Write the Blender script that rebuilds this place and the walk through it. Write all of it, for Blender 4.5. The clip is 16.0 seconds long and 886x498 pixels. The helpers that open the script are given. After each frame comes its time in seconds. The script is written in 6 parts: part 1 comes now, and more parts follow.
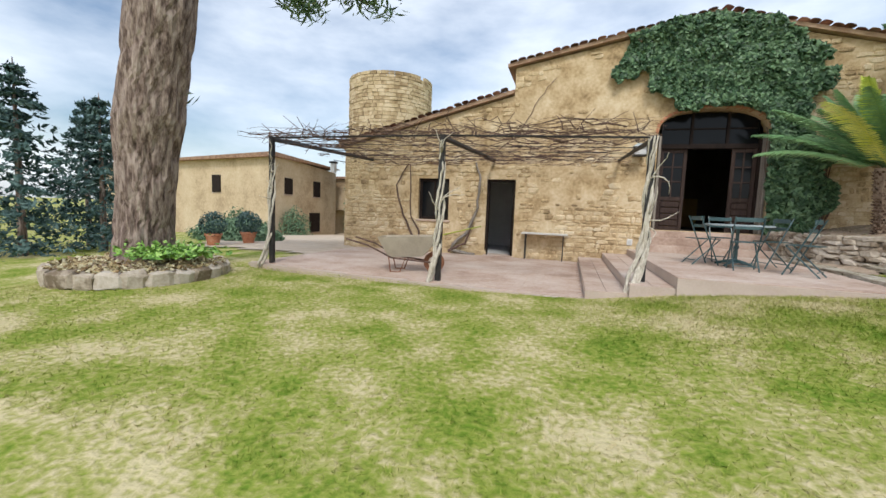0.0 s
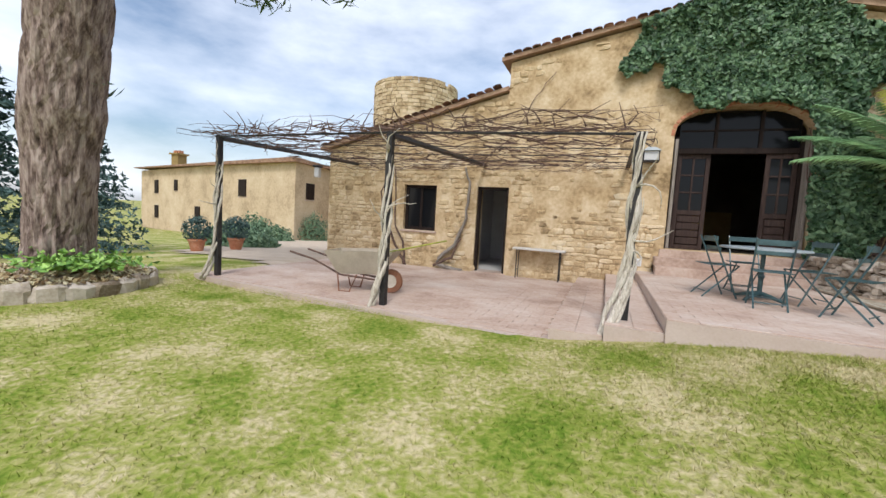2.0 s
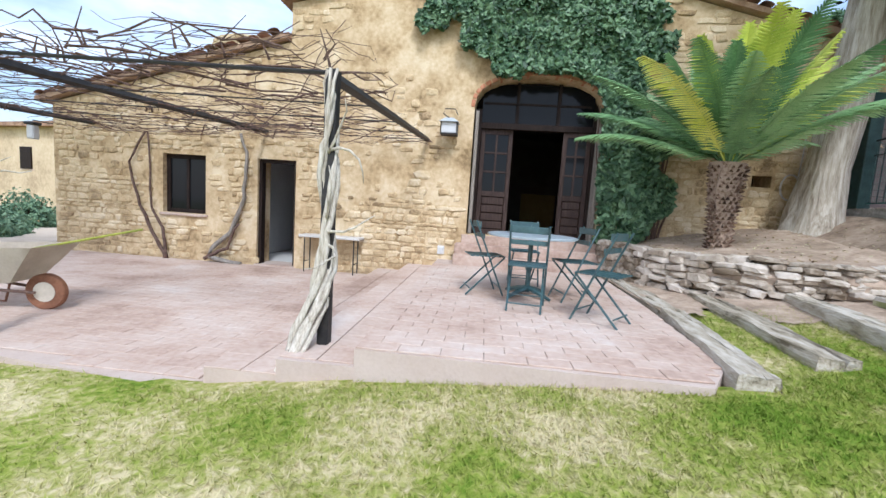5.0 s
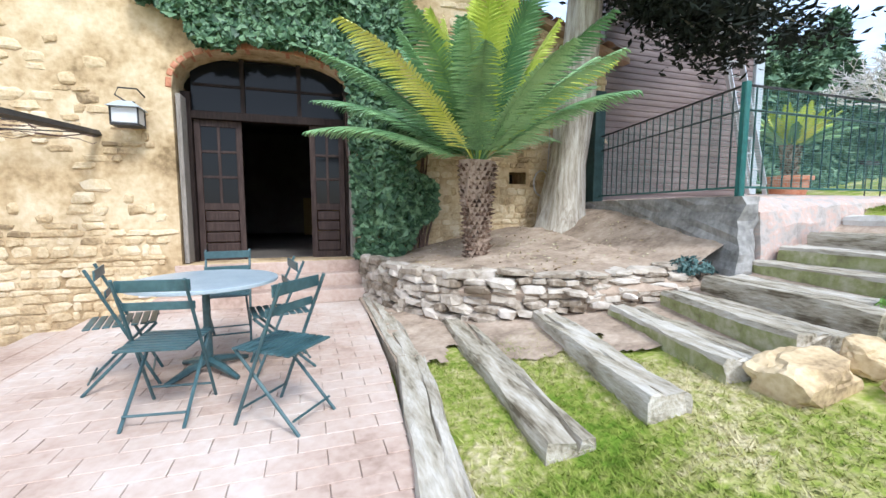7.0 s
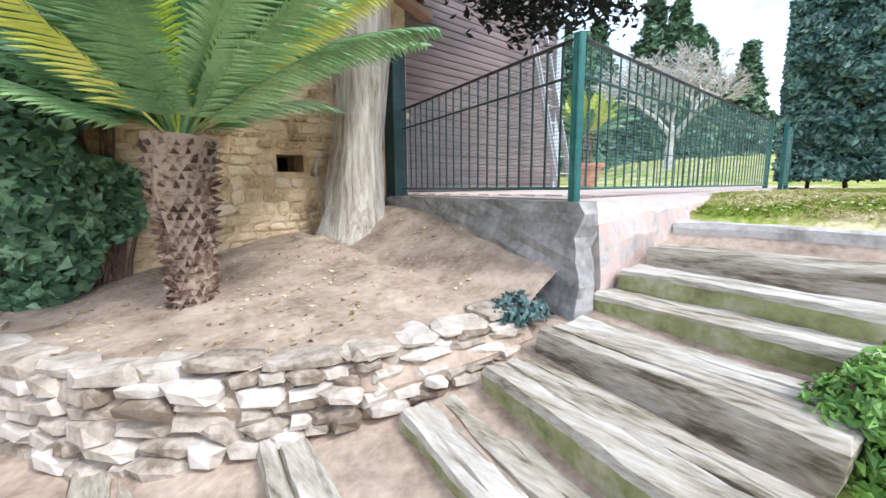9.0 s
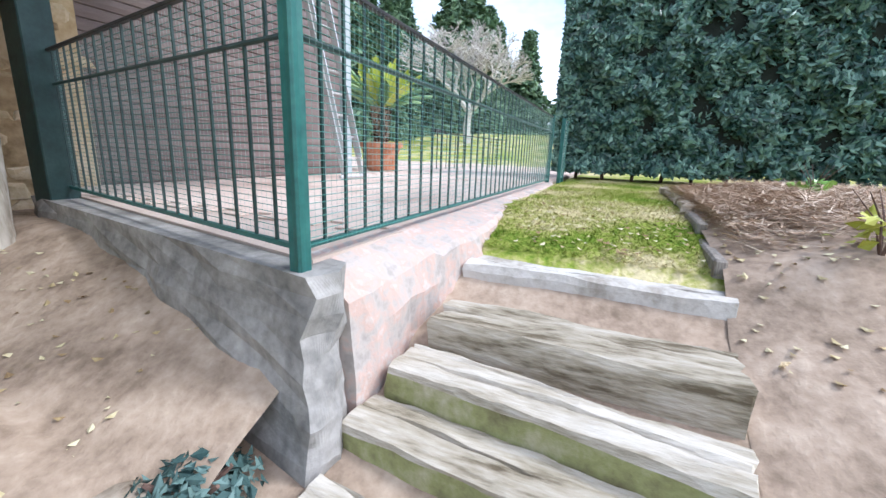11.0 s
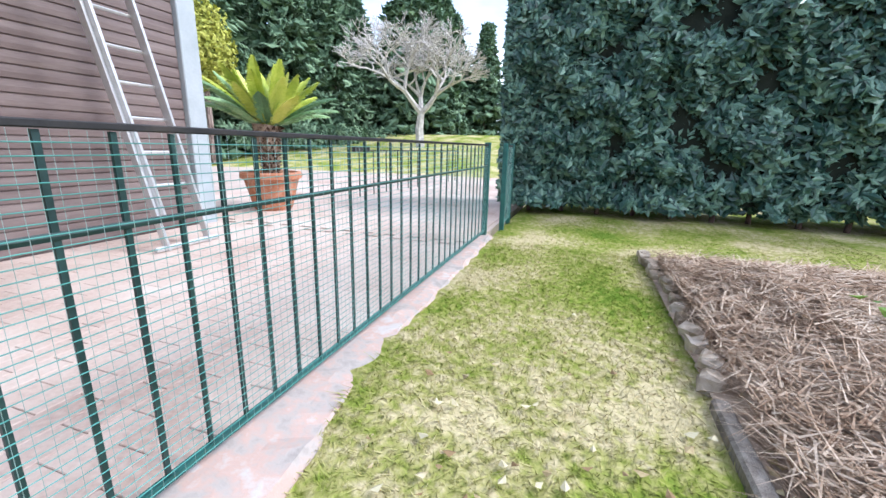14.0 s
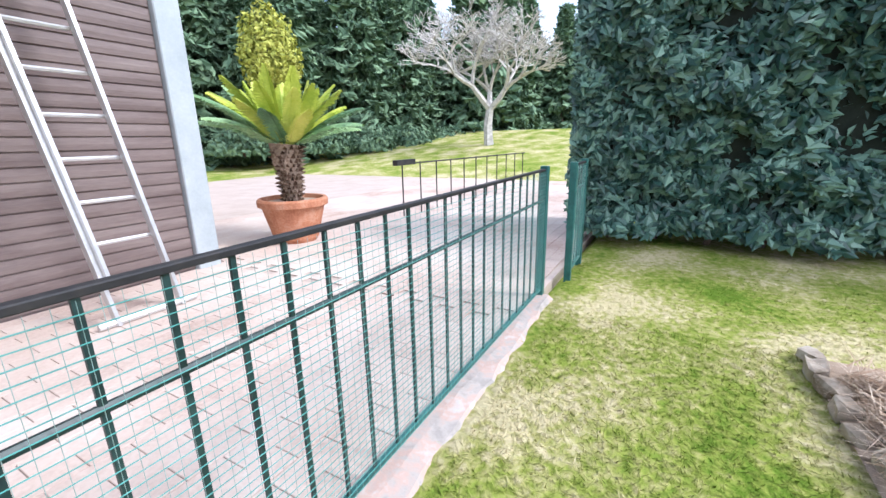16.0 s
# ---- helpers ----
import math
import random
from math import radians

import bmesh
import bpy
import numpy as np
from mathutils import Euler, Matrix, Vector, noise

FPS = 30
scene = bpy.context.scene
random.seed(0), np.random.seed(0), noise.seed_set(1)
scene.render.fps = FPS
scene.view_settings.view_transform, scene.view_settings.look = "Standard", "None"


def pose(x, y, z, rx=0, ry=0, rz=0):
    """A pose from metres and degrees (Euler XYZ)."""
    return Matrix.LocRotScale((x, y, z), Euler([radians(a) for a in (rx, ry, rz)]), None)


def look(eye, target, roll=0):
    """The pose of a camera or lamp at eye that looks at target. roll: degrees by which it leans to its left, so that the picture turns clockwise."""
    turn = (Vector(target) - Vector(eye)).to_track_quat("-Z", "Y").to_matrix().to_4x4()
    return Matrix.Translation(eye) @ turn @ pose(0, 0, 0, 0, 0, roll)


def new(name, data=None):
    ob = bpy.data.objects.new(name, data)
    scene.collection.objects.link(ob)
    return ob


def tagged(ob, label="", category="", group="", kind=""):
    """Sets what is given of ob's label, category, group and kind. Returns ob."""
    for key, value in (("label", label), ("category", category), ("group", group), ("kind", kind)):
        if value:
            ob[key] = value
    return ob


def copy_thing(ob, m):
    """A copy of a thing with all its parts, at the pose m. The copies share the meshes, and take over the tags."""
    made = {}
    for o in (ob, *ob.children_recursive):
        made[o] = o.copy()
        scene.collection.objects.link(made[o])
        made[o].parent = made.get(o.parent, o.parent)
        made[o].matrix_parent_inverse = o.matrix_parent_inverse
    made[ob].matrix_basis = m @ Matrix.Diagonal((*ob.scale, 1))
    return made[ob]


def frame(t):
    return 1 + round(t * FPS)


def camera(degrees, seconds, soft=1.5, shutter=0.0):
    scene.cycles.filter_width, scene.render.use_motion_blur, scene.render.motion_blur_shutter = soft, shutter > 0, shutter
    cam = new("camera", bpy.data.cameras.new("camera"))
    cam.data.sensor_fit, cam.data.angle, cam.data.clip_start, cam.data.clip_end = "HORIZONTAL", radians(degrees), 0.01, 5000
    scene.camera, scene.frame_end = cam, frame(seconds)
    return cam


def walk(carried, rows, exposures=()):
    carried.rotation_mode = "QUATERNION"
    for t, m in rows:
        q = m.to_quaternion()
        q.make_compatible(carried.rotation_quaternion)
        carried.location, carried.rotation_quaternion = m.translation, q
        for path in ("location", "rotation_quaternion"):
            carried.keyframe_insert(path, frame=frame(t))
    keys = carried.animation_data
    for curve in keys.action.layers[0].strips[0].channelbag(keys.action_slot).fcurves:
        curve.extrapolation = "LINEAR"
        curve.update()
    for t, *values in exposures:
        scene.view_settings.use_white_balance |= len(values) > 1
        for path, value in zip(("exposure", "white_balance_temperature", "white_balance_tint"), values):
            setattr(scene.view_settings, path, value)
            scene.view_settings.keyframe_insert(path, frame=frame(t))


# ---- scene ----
cam = camera(94.5, 16.0)
PATH = [
    (0, (1.424, -1.251, 1.202), (0.847, 0.654, 1.014), 2.2),
    (0.5, (1.702, -0.873, 1.212), (1.189, 1.054, 1.049), 3.3),
    (1, (1.89, -0.511, 1.233), (1.233, 1.371, 1.077), 3.6),
    (1.5, (2.049, -0.116, 1.294), (1.31, 1.738, 1.166), 3.8),
    (2, (2.24, 0.269, 1.317), (1.507, 2.124, 1.159), 3.4),
    (2.5, (2.418, 0.642, 1.363), (1.725, 2.514, 1.228), 2.2),
    (3, (2.655, 0.989, 1.398), (2.097, 2.904, 1.251), 2.3),
    (5.5, (3.883, 2.468, 1.435), (3.838, 4.454, 1.203), 3.2),
    (6, (4.12, 2.74, 1.53), (4.295, 4.715, 1.279), 2.3),
    (6.5, (4.663, 3.311, 1.628), (5.095, 5.253, 1.424), 1.0),
    (7, (5.03, 3.643, 1.678), (5.65, 5.534, 1.483), 0.0),
    (7.5, (5.369, 4.063, 1.711), (6.306, 5.812, 1.457), 1.6),
    (8, (5.732, 4.422, 1.768), (6.698, 6.148, 1.474), 0.9),
    (8.5, (6.12, 4.783, 1.839), (7.287, 6.386, 1.576), 1.0),
    (9, (6.503, 5.075, 1.911), (7.816, 6.552, 1.61), -0.5),
    (9.5, (6.823, 5.261, 2.023), (8.344, 6.511, 1.671), -0.2),
    (11.8, (8.457, 5.633, 2.408), (10.29, 6.264, 1.915), 1.3),
    (12, (8.592, 5.661, 2.456), (10.438, 6.248, 1.958), 0.9),
    (12.5, (8.927, 5.579, 2.589), (10.832, 5.901, 2.073), 2.6),
    (13, (9.341, 5.474, 2.653), (11.205, 5.958, 2.112), 2.6),
    (13.5, (9.715, 5.551, 2.718), (11.597, 6.031, 2.242), 0.3),
    (14, (10.147, 5.554, 2.84), (11.988, 6.168, 2.354), 1.4),
    (14.5, (10.434, 5.652, 2.936), (12.14, 6.57, 2.441), 1.3),
    (15, (10.92, 5.596, 3.105), (12.645, 6.505, 2.66), -1.5),
    (15.5, (11.163, 5.737, 3.067), (12.923, 6.583, 2.637), -0.7),
    (16, (11.599, 5.721, 3.107), (13.282, 6.669, 2.59), -1.1),
]
walk(cam, [(t, look(eye, target, roll)) for t, eye, target, roll in PATH],
     [(0, 0.52, 6350, 8), (3, 0.7, 6250, 12), (5.5, 1.08, 5600, 9), (8, 1.45, 5650, 8), (9.5, 1.5, 5700, 11), (12.5, 1.24, 5650, 12), (14.5, 1.36, 5700, 13), (16, 1.4, 5720, 13)])

# ---- light ----
world = bpy.data.worlds.new("sky_world")
scene.world = world
world.use_nodes = True
wn, wl = world.node_tree.nodes, world.node_tree.links
wn.clear()
w_out, w_bg = wn.new("ShaderNodeOutputWorld"), wn.new("ShaderNodeBackground")
w_sky, w_mix = wn.new("ShaderNodeTexSky"), wn.new("ShaderNodeMixRGB")
w_sky.sky_type, w_sky.sun_disc = "NISHITA", False
w_sky.sun_elevation, w_sky.sun_rotation = radians(42), radians(200)
w_sky.air_density, w_sky.dust_density = 1.0, 1.6
w_co, w_map = wn.new("ShaderNodeTexCoord"), wn.new("ShaderNodeMapping")
w_map.inputs["Scale"].default_value = (1.0, 1.0, 2.6)
w_noise, w_ramp = wn.new("ShaderNodeTexNoise"), wn.new("ShaderNodeValToRGB")
w_noise.inputs["Scale"].default_value, w_noise.inputs["Detail"].default_value = 2.3, 7
w_noise.inputs["Roughness"].default_value = 0.55
w_ramp.color_ramp.elements[0].position, w_ramp.color_ramp.elements[1].position = 0.30, 0.74
wl.new(w_co.outputs["Generated"], w_map.inputs["Vector"])
wl.new(w_map.outputs["Vector"], w_noise.inputs["Vector"])
wl.new(w_noise.outputs["Fac"], w_ramp.inputs["Fac"])
wl.new(w_ramp.outputs["Color"], w_mix.inputs["Fac"])
wl.new(w_sky.outputs["Color"], w_mix.inputs["Color1"])
w_mix.inputs["Color2"].default_value = (7.4, 7.8, 8.5, 1)
wl.new(w_mix.outputs["Color"], w_bg.inputs["Color"])
w_bg.inputs["Strength"].default_value = 0.11
wl.new(w_bg.outputs["Background"], w_out.inputs["Surface"])

sun = new("sun", bpy.data.lights.new("sun", "SUN"))
sun.data.energy, sun.data.angle, sun.data.color = 1.5, radians(14), (1.0, 0.95, 0.87)
sun.matrix_world = look((4, -12, 14), (0, 0, 0))


# ---- materials ----
def material(name, cols, scale=4.0, rough=0.85, metal=0.0, bump=0.3, fine=40.0, random_fac=0.0, detail=6.0, stretch=(1, 1, 1), spec=0.3, island=False, kind="noise"):
    """Two scales of variation over two to four colours, with a fine relief."""
    m = bpy.data.materials.new(name)
    m.use_nodes = True
    n, l = m.node_tree.nodes, m.node_tree.links
    b = n["Principled BSDF"]
    co, mp = n.new("ShaderNodeTexCoord"), n.new("ShaderNodeMapping")
    mp.inputs["Scale"].default_value = stretch
    geo = n.new("ShaderNodeNewGeometry")
    l.new(geo.outputs["Position"], mp.inputs["Vector"])
    big, small = n.new("ShaderNodeTexNoise"), n.new("ShaderNodeTexNoise")
    big.inputs["Scale"].default_value, big.inputs["Detail"].default_value = scale, detail
    big.inputs["Roughness"].default_value = 0.62
    small.inputs["Scale"].default_value, small.inputs["Detail"].default_value = fine, 4
    l.new(mp.outputs["Vector"], big.inputs["Vector"])
    l.new(mp.outputs["Vector"], small.inputs["Vector"])
    mixv = n.new("ShaderNodeMath")
    mixv.operation = "MULTIPLY_ADD"
    l.new(small.outputs["Fac"], mixv.inputs[0])
    mixv.inputs[1].default_value = 0.35
    l.new(big.outputs["Fac"], mixv.inputs[2])
    last = mixv.outputs[0]
    if random_fac:
        rnd = n.new("ShaderNodeMath")
        rnd.operation = "MULTIPLY_ADD"
        if island:
            l.new(geo.outputs["Random Per Island"], rnd.inputs[0])
        else:
            oi = n.new("ShaderNodeObjectInfo")
            l.new(oi.outputs["Random"], rnd.inputs[0])
        rnd.inputs[1].default_value = random_fac
        l.new(last, rnd.inputs[2])
        sub = n.new("ShaderNodeMath")
        sub.operation = "SUBTRACT"
        l.new(rnd.outputs[0], sub.inputs[0])
        sub.inputs[1].default_value = random_fac / 2
        last = sub.outputs[0]
    ramp = n.new("ShaderNodeValToRGB")
    els = ramp.color_ramp.elements
    while len(els) < len(cols):
        els.new(0.5)
    for i, c in enumerate(cols):
        els[i].position = 0.46 + 0.42 * i / max(1, len(cols) - 1)
        els[i].color = (*c, 1)
    l.new(last, ramp.inputs["Fac"])
    l.new(ramp.outputs["Color"], b.inputs["Base Color"])
    b.inputs["Roughness"].default_value, b.inputs["Metallic"].default_value = rough, metal
    b.inputs["Specular IOR Level"].default_value = spec
    if bump:
        bp = n.new("ShaderNodeBump")
        bp.inputs["Strength"].default_value, bp.inputs["Distance"].default_value = bump, 0.02
        l.new(mixv.outputs[0], bp.inputs["Height"])
        l.new(bp.outputs["Normal"], b.inputs["Normal"])
    return m


M_WALL = material("ochre_rubble_plaster", [(0.23, 0.16, 0.085), (0.46, 0.335, 0.19), (0.60, 0.47, 0.30), (0.69, 0.58, 0.41)], 1.6, 0.95, bump=0.9, fine=13, spec=0.1)
M_STONE = material("ochre_stone", [(0.25, 0.18, 0.105), (0.48, 0.355, 0.205), (0.61, 0.485, 0.31), (0.70, 0.59, 0.425)], 1.8, 0.95, bump=0.8, fine=30, random_fac=0.2, spec=0.1)
M_STONE_J = material("ochre_stone_joined", [(0.25, 0.18, 0.105), (0.48, 0.355, 0.205), (0.61, 0.485, 0.31), (0.70, 0.59, 0.425)], 1.8, 0.95, bump=0.8, fine=30, random_fac=0.2, spec=0.1, island=True)
M_DRY = material("dry_wall_stone", [(0.18, 0.14, 0.10), (0.34, 0.285, 0.225), (0.45, 0.39, 0.32), (0.54, 0.48, 0.415)], 4.0, 0.95, bump=0.9, fine=25, random_fac=0.4, spec=0.1)
M_TILE = material("terracotta_paver", [(0.33, 0.23, 0.18), (0.46, 0.34, 0.275), (0.53, 0.42, 0.355), (0.59, 0.51, 0.455)], 0.9, 0.8, bump=0.3, fine=18, random_fac=0.07, spec=0.3)
M_TILE_J = material("terracotta_paver_joined", [(0.33, 0.23, 0.18), (0.46, 0.34, 0.275), (0.53, 0.42, 0.355), (0.59, 0.51, 0.455)], 0.9, 0.8, bump=0.3, fine=18, random_fac=0.07, spec=0.3, island=True)
M_MORTAR = material("paving_mortar", [(0.44, 0.35, 0.295), (0.54, 0.45, 0.395)], 2, 0.95, bump=0.4)
M_ROOF = material("old_roof_tile", [(0.16, 0.10, 0.07), (0.30, 0.18, 0.12), (0.42, 0.29, 0.2)], 3, 0.9, bump=0.5, random_fac=0.4)
M_WOOD = material("dark_stained_wood", [(0.009, 0.006, 0.005), (0.02, 0.013, 0.011), (0.036, 0.024, 0.02)], 6, 0.7, bump=0.25, stretch=(6, 6, 0.6), spec=0.15)
M_LEAF = material("brown_door_leaf", [(0.022, 0.013, 0.011), (0.045, 0.028, 0.024), (0.075, 0.05, 0.042)], 6, 0.6, bump=0.25, stretch=(6, 6, 0.6), spec=0.2)
M_GREYWOOD = material("weathered_board", [(0.14, 0.12, 0.10), (0.25, 0.22, 0.19), (0.34, 0.31, 0.27)], 5, 0.85, bump=0.4, stretch=(6, 6, 0.5))
M_SLEEPER = material("weathered_sleeper", [(0.13, 0.105, 0.07), (0.33, 0.29, 0.22), (0.45, 0.405, 0.335), (0.56, 0.52, 0.455)], 2.2, 0.92, bump=1.0, fine=11, stretch=(5, 0.9, 5), random_fac=0.16, spec=0.12)
M_STEPSTONE = material("pale_worn_step", [(0.30, 0.27, 0.23), (0.50, 0.47, 0.43), (0.60, 0.575, 0.54)], 3.2, 0.95, bump=0.8, fine=26, spec=0.12)
M_MOSS = material("mossy_face", [(0.15, 0.13, 0.07), (0.27, 0.28, 0.12), (0.44, 0.40, 0.28)], 4, 0.95, bump=0.8, fine=20)
M_IRON = material("dark_green_iron", [(0.010, 0.026, 0.026), (0.018, 0.046, 0.044), (0.03, 0.065, 0.06)], 8, 0.45, bump=0.1, spec=0.5)
M_BLACK = material("black_iron", [(0.010, 0.010, 0.011), (0.022, 0.021, 0.022), (0.04, 0.034, 0.03)], 9, 0.6, bump=0.2, spec=0.4)
M_WIREG = material("teal_coated_wire", [(0.05, 0.22, 0.19), (0.09, 0.30, 0.26)], 10, 0.5, bump=0, spec=0.4)
M_WIRE = material("green_coated_wire", [(0.26, 0.38, 0.35), (0.38, 0.48, 0.45)], 10, 0.5, bump=0, spec=0.4)
M_GREENP = material("teal_fence_paint", [(0.012, 0.07, 0.065), (0.02, 0.11, 0.098), (0.035, 0.15, 0.13)], 6, 0.45, bump=0.1, spec=0.5)
M_VINE = material("pale_vine_bark", [(0.30, 0.25, 0.19), (0.56, 0.51, 0.43), (0.74, 0.70, 0.63)], 9, 0.95, bump=0.9, fine=50, stretch=(4, 4, 0.7))
M_TWIG = material("brown_vine_twig", [(0.055, 0.035, 0.03), (0.12, 0.075, 0.06), (0.2, 0.13, 0.10)], 12, 0.9, bump=0.3)
M_PINE = material("pine_bark", [(0.045, 0.030, 0.026), (0.15, 0.105, 0.09), (0.31, 0.24, 0.21), (0.42, 0.35, 0.31)], 5, 0.95, bump=1.0, fine=18, stretch=(2.6, 2.6, 0.55))
M_CYP = material("grey_cypress_bark", [(0.20, 0.16, 0.12), (0.42, 0.37, 0.30), (0.60, 0.56, 0.49)], 4, 0.95, bump=0.9, fine=20, stretch=(4, 4, 0.4))
M_SAGOT = material("sago_trunk", [(0.04, 0.025, 0.018), (0.13, 0.075, 0.05), (0.32, 0.24, 0.18)], 14, 0.95, bump=0.8, random_fac=0.4, island=True)
M_FROND = material("sago_frond", [(0.10, 0.21, 0.09), (0.19, 0.35, 0.15), (0.33, 0.50, 0.24)], 2.5, 0.45, bump=0.05, random_fac=0.45, spec=0.5)
M_FROND_Y = material("young_sago_frond", [(0.34, 0.44, 0.05), (0.54, 0.60, 0.09), (0.70, 0.72, 0.18)], 3, 0.45, bump=0.05, random_fac=0.3, spec=0.4)
M_IVY = material("ivy_leaf", [(0.024, 0.062, 0.028), (0.06, 0.125, 0.058), (0.14, 0.235, 0.12)], 5, 0.5, bump=0, random_fac=0.55, island=True, spec=0.4)
M_HEDGE = material("laurel_leaf", [(0.022, 0.062, 0.05), (0.062, 0.135, 0.10), (0.16, 0.27, 0.20)], 3, 0.33, bump=0, random_fac=0.6, island=True, spec=0.4)
# Near-black: shade inside the hedge and cypress crown put into the colour.
M_CORE = material("foliage_shade_dark", [(0.010, 0.014, 0.010), (0.022, 0.028, 0.02)], 6, 0.95, bump=0.4)
M_FIR = material("blue_fir_needle", [(0.03, 0.065, 0.062), (0.065, 0.12, 0.112), (0.12, 0.19, 0.175)], 3, 0.7, bump=0, random_fac=0.5, island=True)
M_CON = material("conifer_green", [(0.06, 0.115, 0.065), (0.12, 0.20, 0.115), (0.20, 0.30, 0.175)], 1.5, 0.7, bump=0, random_fac=0.5, island=True)
M_YEL = material("yellow_green_leaf", [(0.22, 0.25, 0.04), (0.38, 0.40, 0.06), (0.52, 0.52, 0.12)], 3, 0.6, bump=0, random_fac=0.4, island=True)
M_BUSH = material("bright_shrub_leaf", [(0.09, 0.20, 0.03), (0.18, 0.36, 0.06), (0.32, 0.52, 0.11)], 5, 0.45, bump=0, random_fac=0.5, island=True, spec=0.5)
M_PALE = material("pale_bare_bark", [(0.34, 0.31, 0.29), (0.52, 0.49, 0.46), (0.66, 0.63, 0.6)], 6, 0.9, bump=0.4)
M_CONC = material("grey_concrete", [(0.13, 0.125, 0.118), (0.27, 0.258, 0.24), (0.42, 0.40, 0.378)], 3.4, 0.95, bump=0.7, fine=20)
M_PINK = material("pinkish_kerb_concrete", [(0.33, 0.30, 0.275), (0.42, 0.375, 0.345), (0.50, 0.36, 0.305), (0.50, 0.465, 0.44)], 4.5, 0.95, bump=0.5, fine=18)
M_TERR = material("pale_terrace_paver", [(0.42, 0.30, 0.245), (0.57, 0.45, 0.385), (0.64, 0.55, 0.485)], 0.8, 0.85, bump=0.3, random_fac=0.09)
M_TERR_J = material("pale_terrace_paver_joined", [(0.42, 0.30, 0.245), (0.57, 0.45, 0.385), (0.64, 0.55, 0.485)], 0.8, 0.85, bump=0.3, random_fac=0.09, island=True)
M_SHUT = material("brown_shutter_slat", [(0.13, 0.095, 0.088), (0.185, 0.14, 0.13), (0.24, 0.19, 0.175)], 2, 0.5, bump=0.08, stretch=(0.4, 4, 4), spec=0.4)
M_ALU = material("brushed_aluminium", [(0.60, 0.60, 0.60), (0.74, 0.74, 0.74)], 8, 0.35, 0.6, bump=0.05)
M_GREYP = material("grey_painted_post", [(0.36, 0.40, 0.42), (0.46, 0.5, 0.52)], 3, 0.6, bump=0.1)
M_POT = material("terracotta_pot", [(0.34, 0.13, 0.07), (0.47, 0.20, 0.11), (0.55, 0.30, 0.2)], 5, 0.8, bump=0.2)
M_SOIL = material("leaf_littered_soil", [(0.19, 0.14, 0.10), (0.36, 0.275, 0.205), (0.50, 0.40, 0.31)], 3, 1.0, bump=0.9, fine=22)
M_STRAW = material("dry_straw", [(0.30, 0.20, 0.13), (0.48, 0.36, 0.26), (0.62, 0.51, 0.40)], 6, 0.9, bump=0, random_fac=0.5, island=True)
M_LITTER = material("fallen_pale_leaf", [(0.24, 0.16, 0.08), (0.42, 0.34, 0.18), (0.56, 0.51, 0.34)], 5, 0.8, bump=0, random_fac=0.6, island=True)
M_MARBLE = material("white_marble_top", [(0.50, 0.48, 0.45), (0.66, 0.64, 0.61)], 4, 0.5, bump=0.1)
M_WHITE = material("white_interior_plaster", [(0.62, 0.62, 0.62), (0.72, 0.72, 0.71)], 2, 0.9, bump=0.1)
# Plaster darkened in its colour to give the hall its dimness.
M_ROOM = material("room_plaster_painted_dim", [(0.10, 0.085, 0.075), (0.16, 0.14, 0.12)], 2, 0.95, bump=0.3)
M_BARROW = material("cream_barrow_tray", [(0.52, 0.46, 0.37), (0.68, 0.62, 0.52)], 4, 0.7, bump=0.2)
M_RUBBER = material("rust_red_wheel", [(0.16, 0.07, 0.04), (0.3, 0.14, 0.08)], 6, 0.8, bump=0.2)
M_TABLE = material("blue_green_metal", [(0.022, 0.055, 0.062), (0.038, 0.085, 0.095), (0.06, 0.12, 0.13)], 7, 0.38, bump=0.08, spec=0.6)
M_TTOP = material("pale_blue_enamel", [(0.30, 0.36, 0.40), (0.42, 0.48, 0.51)], 5, 0.3, bump=0.05, spec=0.6)
M_LAMPG = material("frosted_lamp_glass", [(0.5, 0.5, 0.5), (0.6, 0.6, 0.6)], 4, 0.3, bump=0, spec=0.5)
M_HOUSE = material("far_house_render", [(0.34, 0.25, 0.16), (0.54, 0.42, 0.28), (0.64, 0.53, 0.38)], 0.35, 0.95, bump=0.5, fine=5)
M_TOWER = material("tower_stone", [(0.28, 0.20, 0.11), (0.50, 0.39, 0.24), (0.62, 0.51, 0.35)], 0.9, 0.95, bump=0.9, fine=5, random_fac=0.3, island=True)
M_GRAVEL = material("pale_gravel", [(0.45, 0.36, 0.27), (0.58, 0.49, 0.39)], 2, 1.0, bump=0.5, fine=30)
M_YBOARD = material("yellow_board", [(0.24, 0.17, 0.06), (0.32, 0.23, 0.09)], 3, 0.8, bump=0.1)


def glass_material():
    m = bpy.data.materials.new("window_glass")
    m.use_nodes = True
    b = m.node_tree.nodes["Principled BSDF"]
    b.inputs["Base Color"].default_value = (0.008, 0.009, 0.011, 1)
    b.inputs["Roughness"].default_value, b.inputs["Specular IOR Level"].default_value = 0.08, 0.16
    b.inputs["Transmission Weight"].default_value = 0.0
    return m


M_GLASS = glass_material()


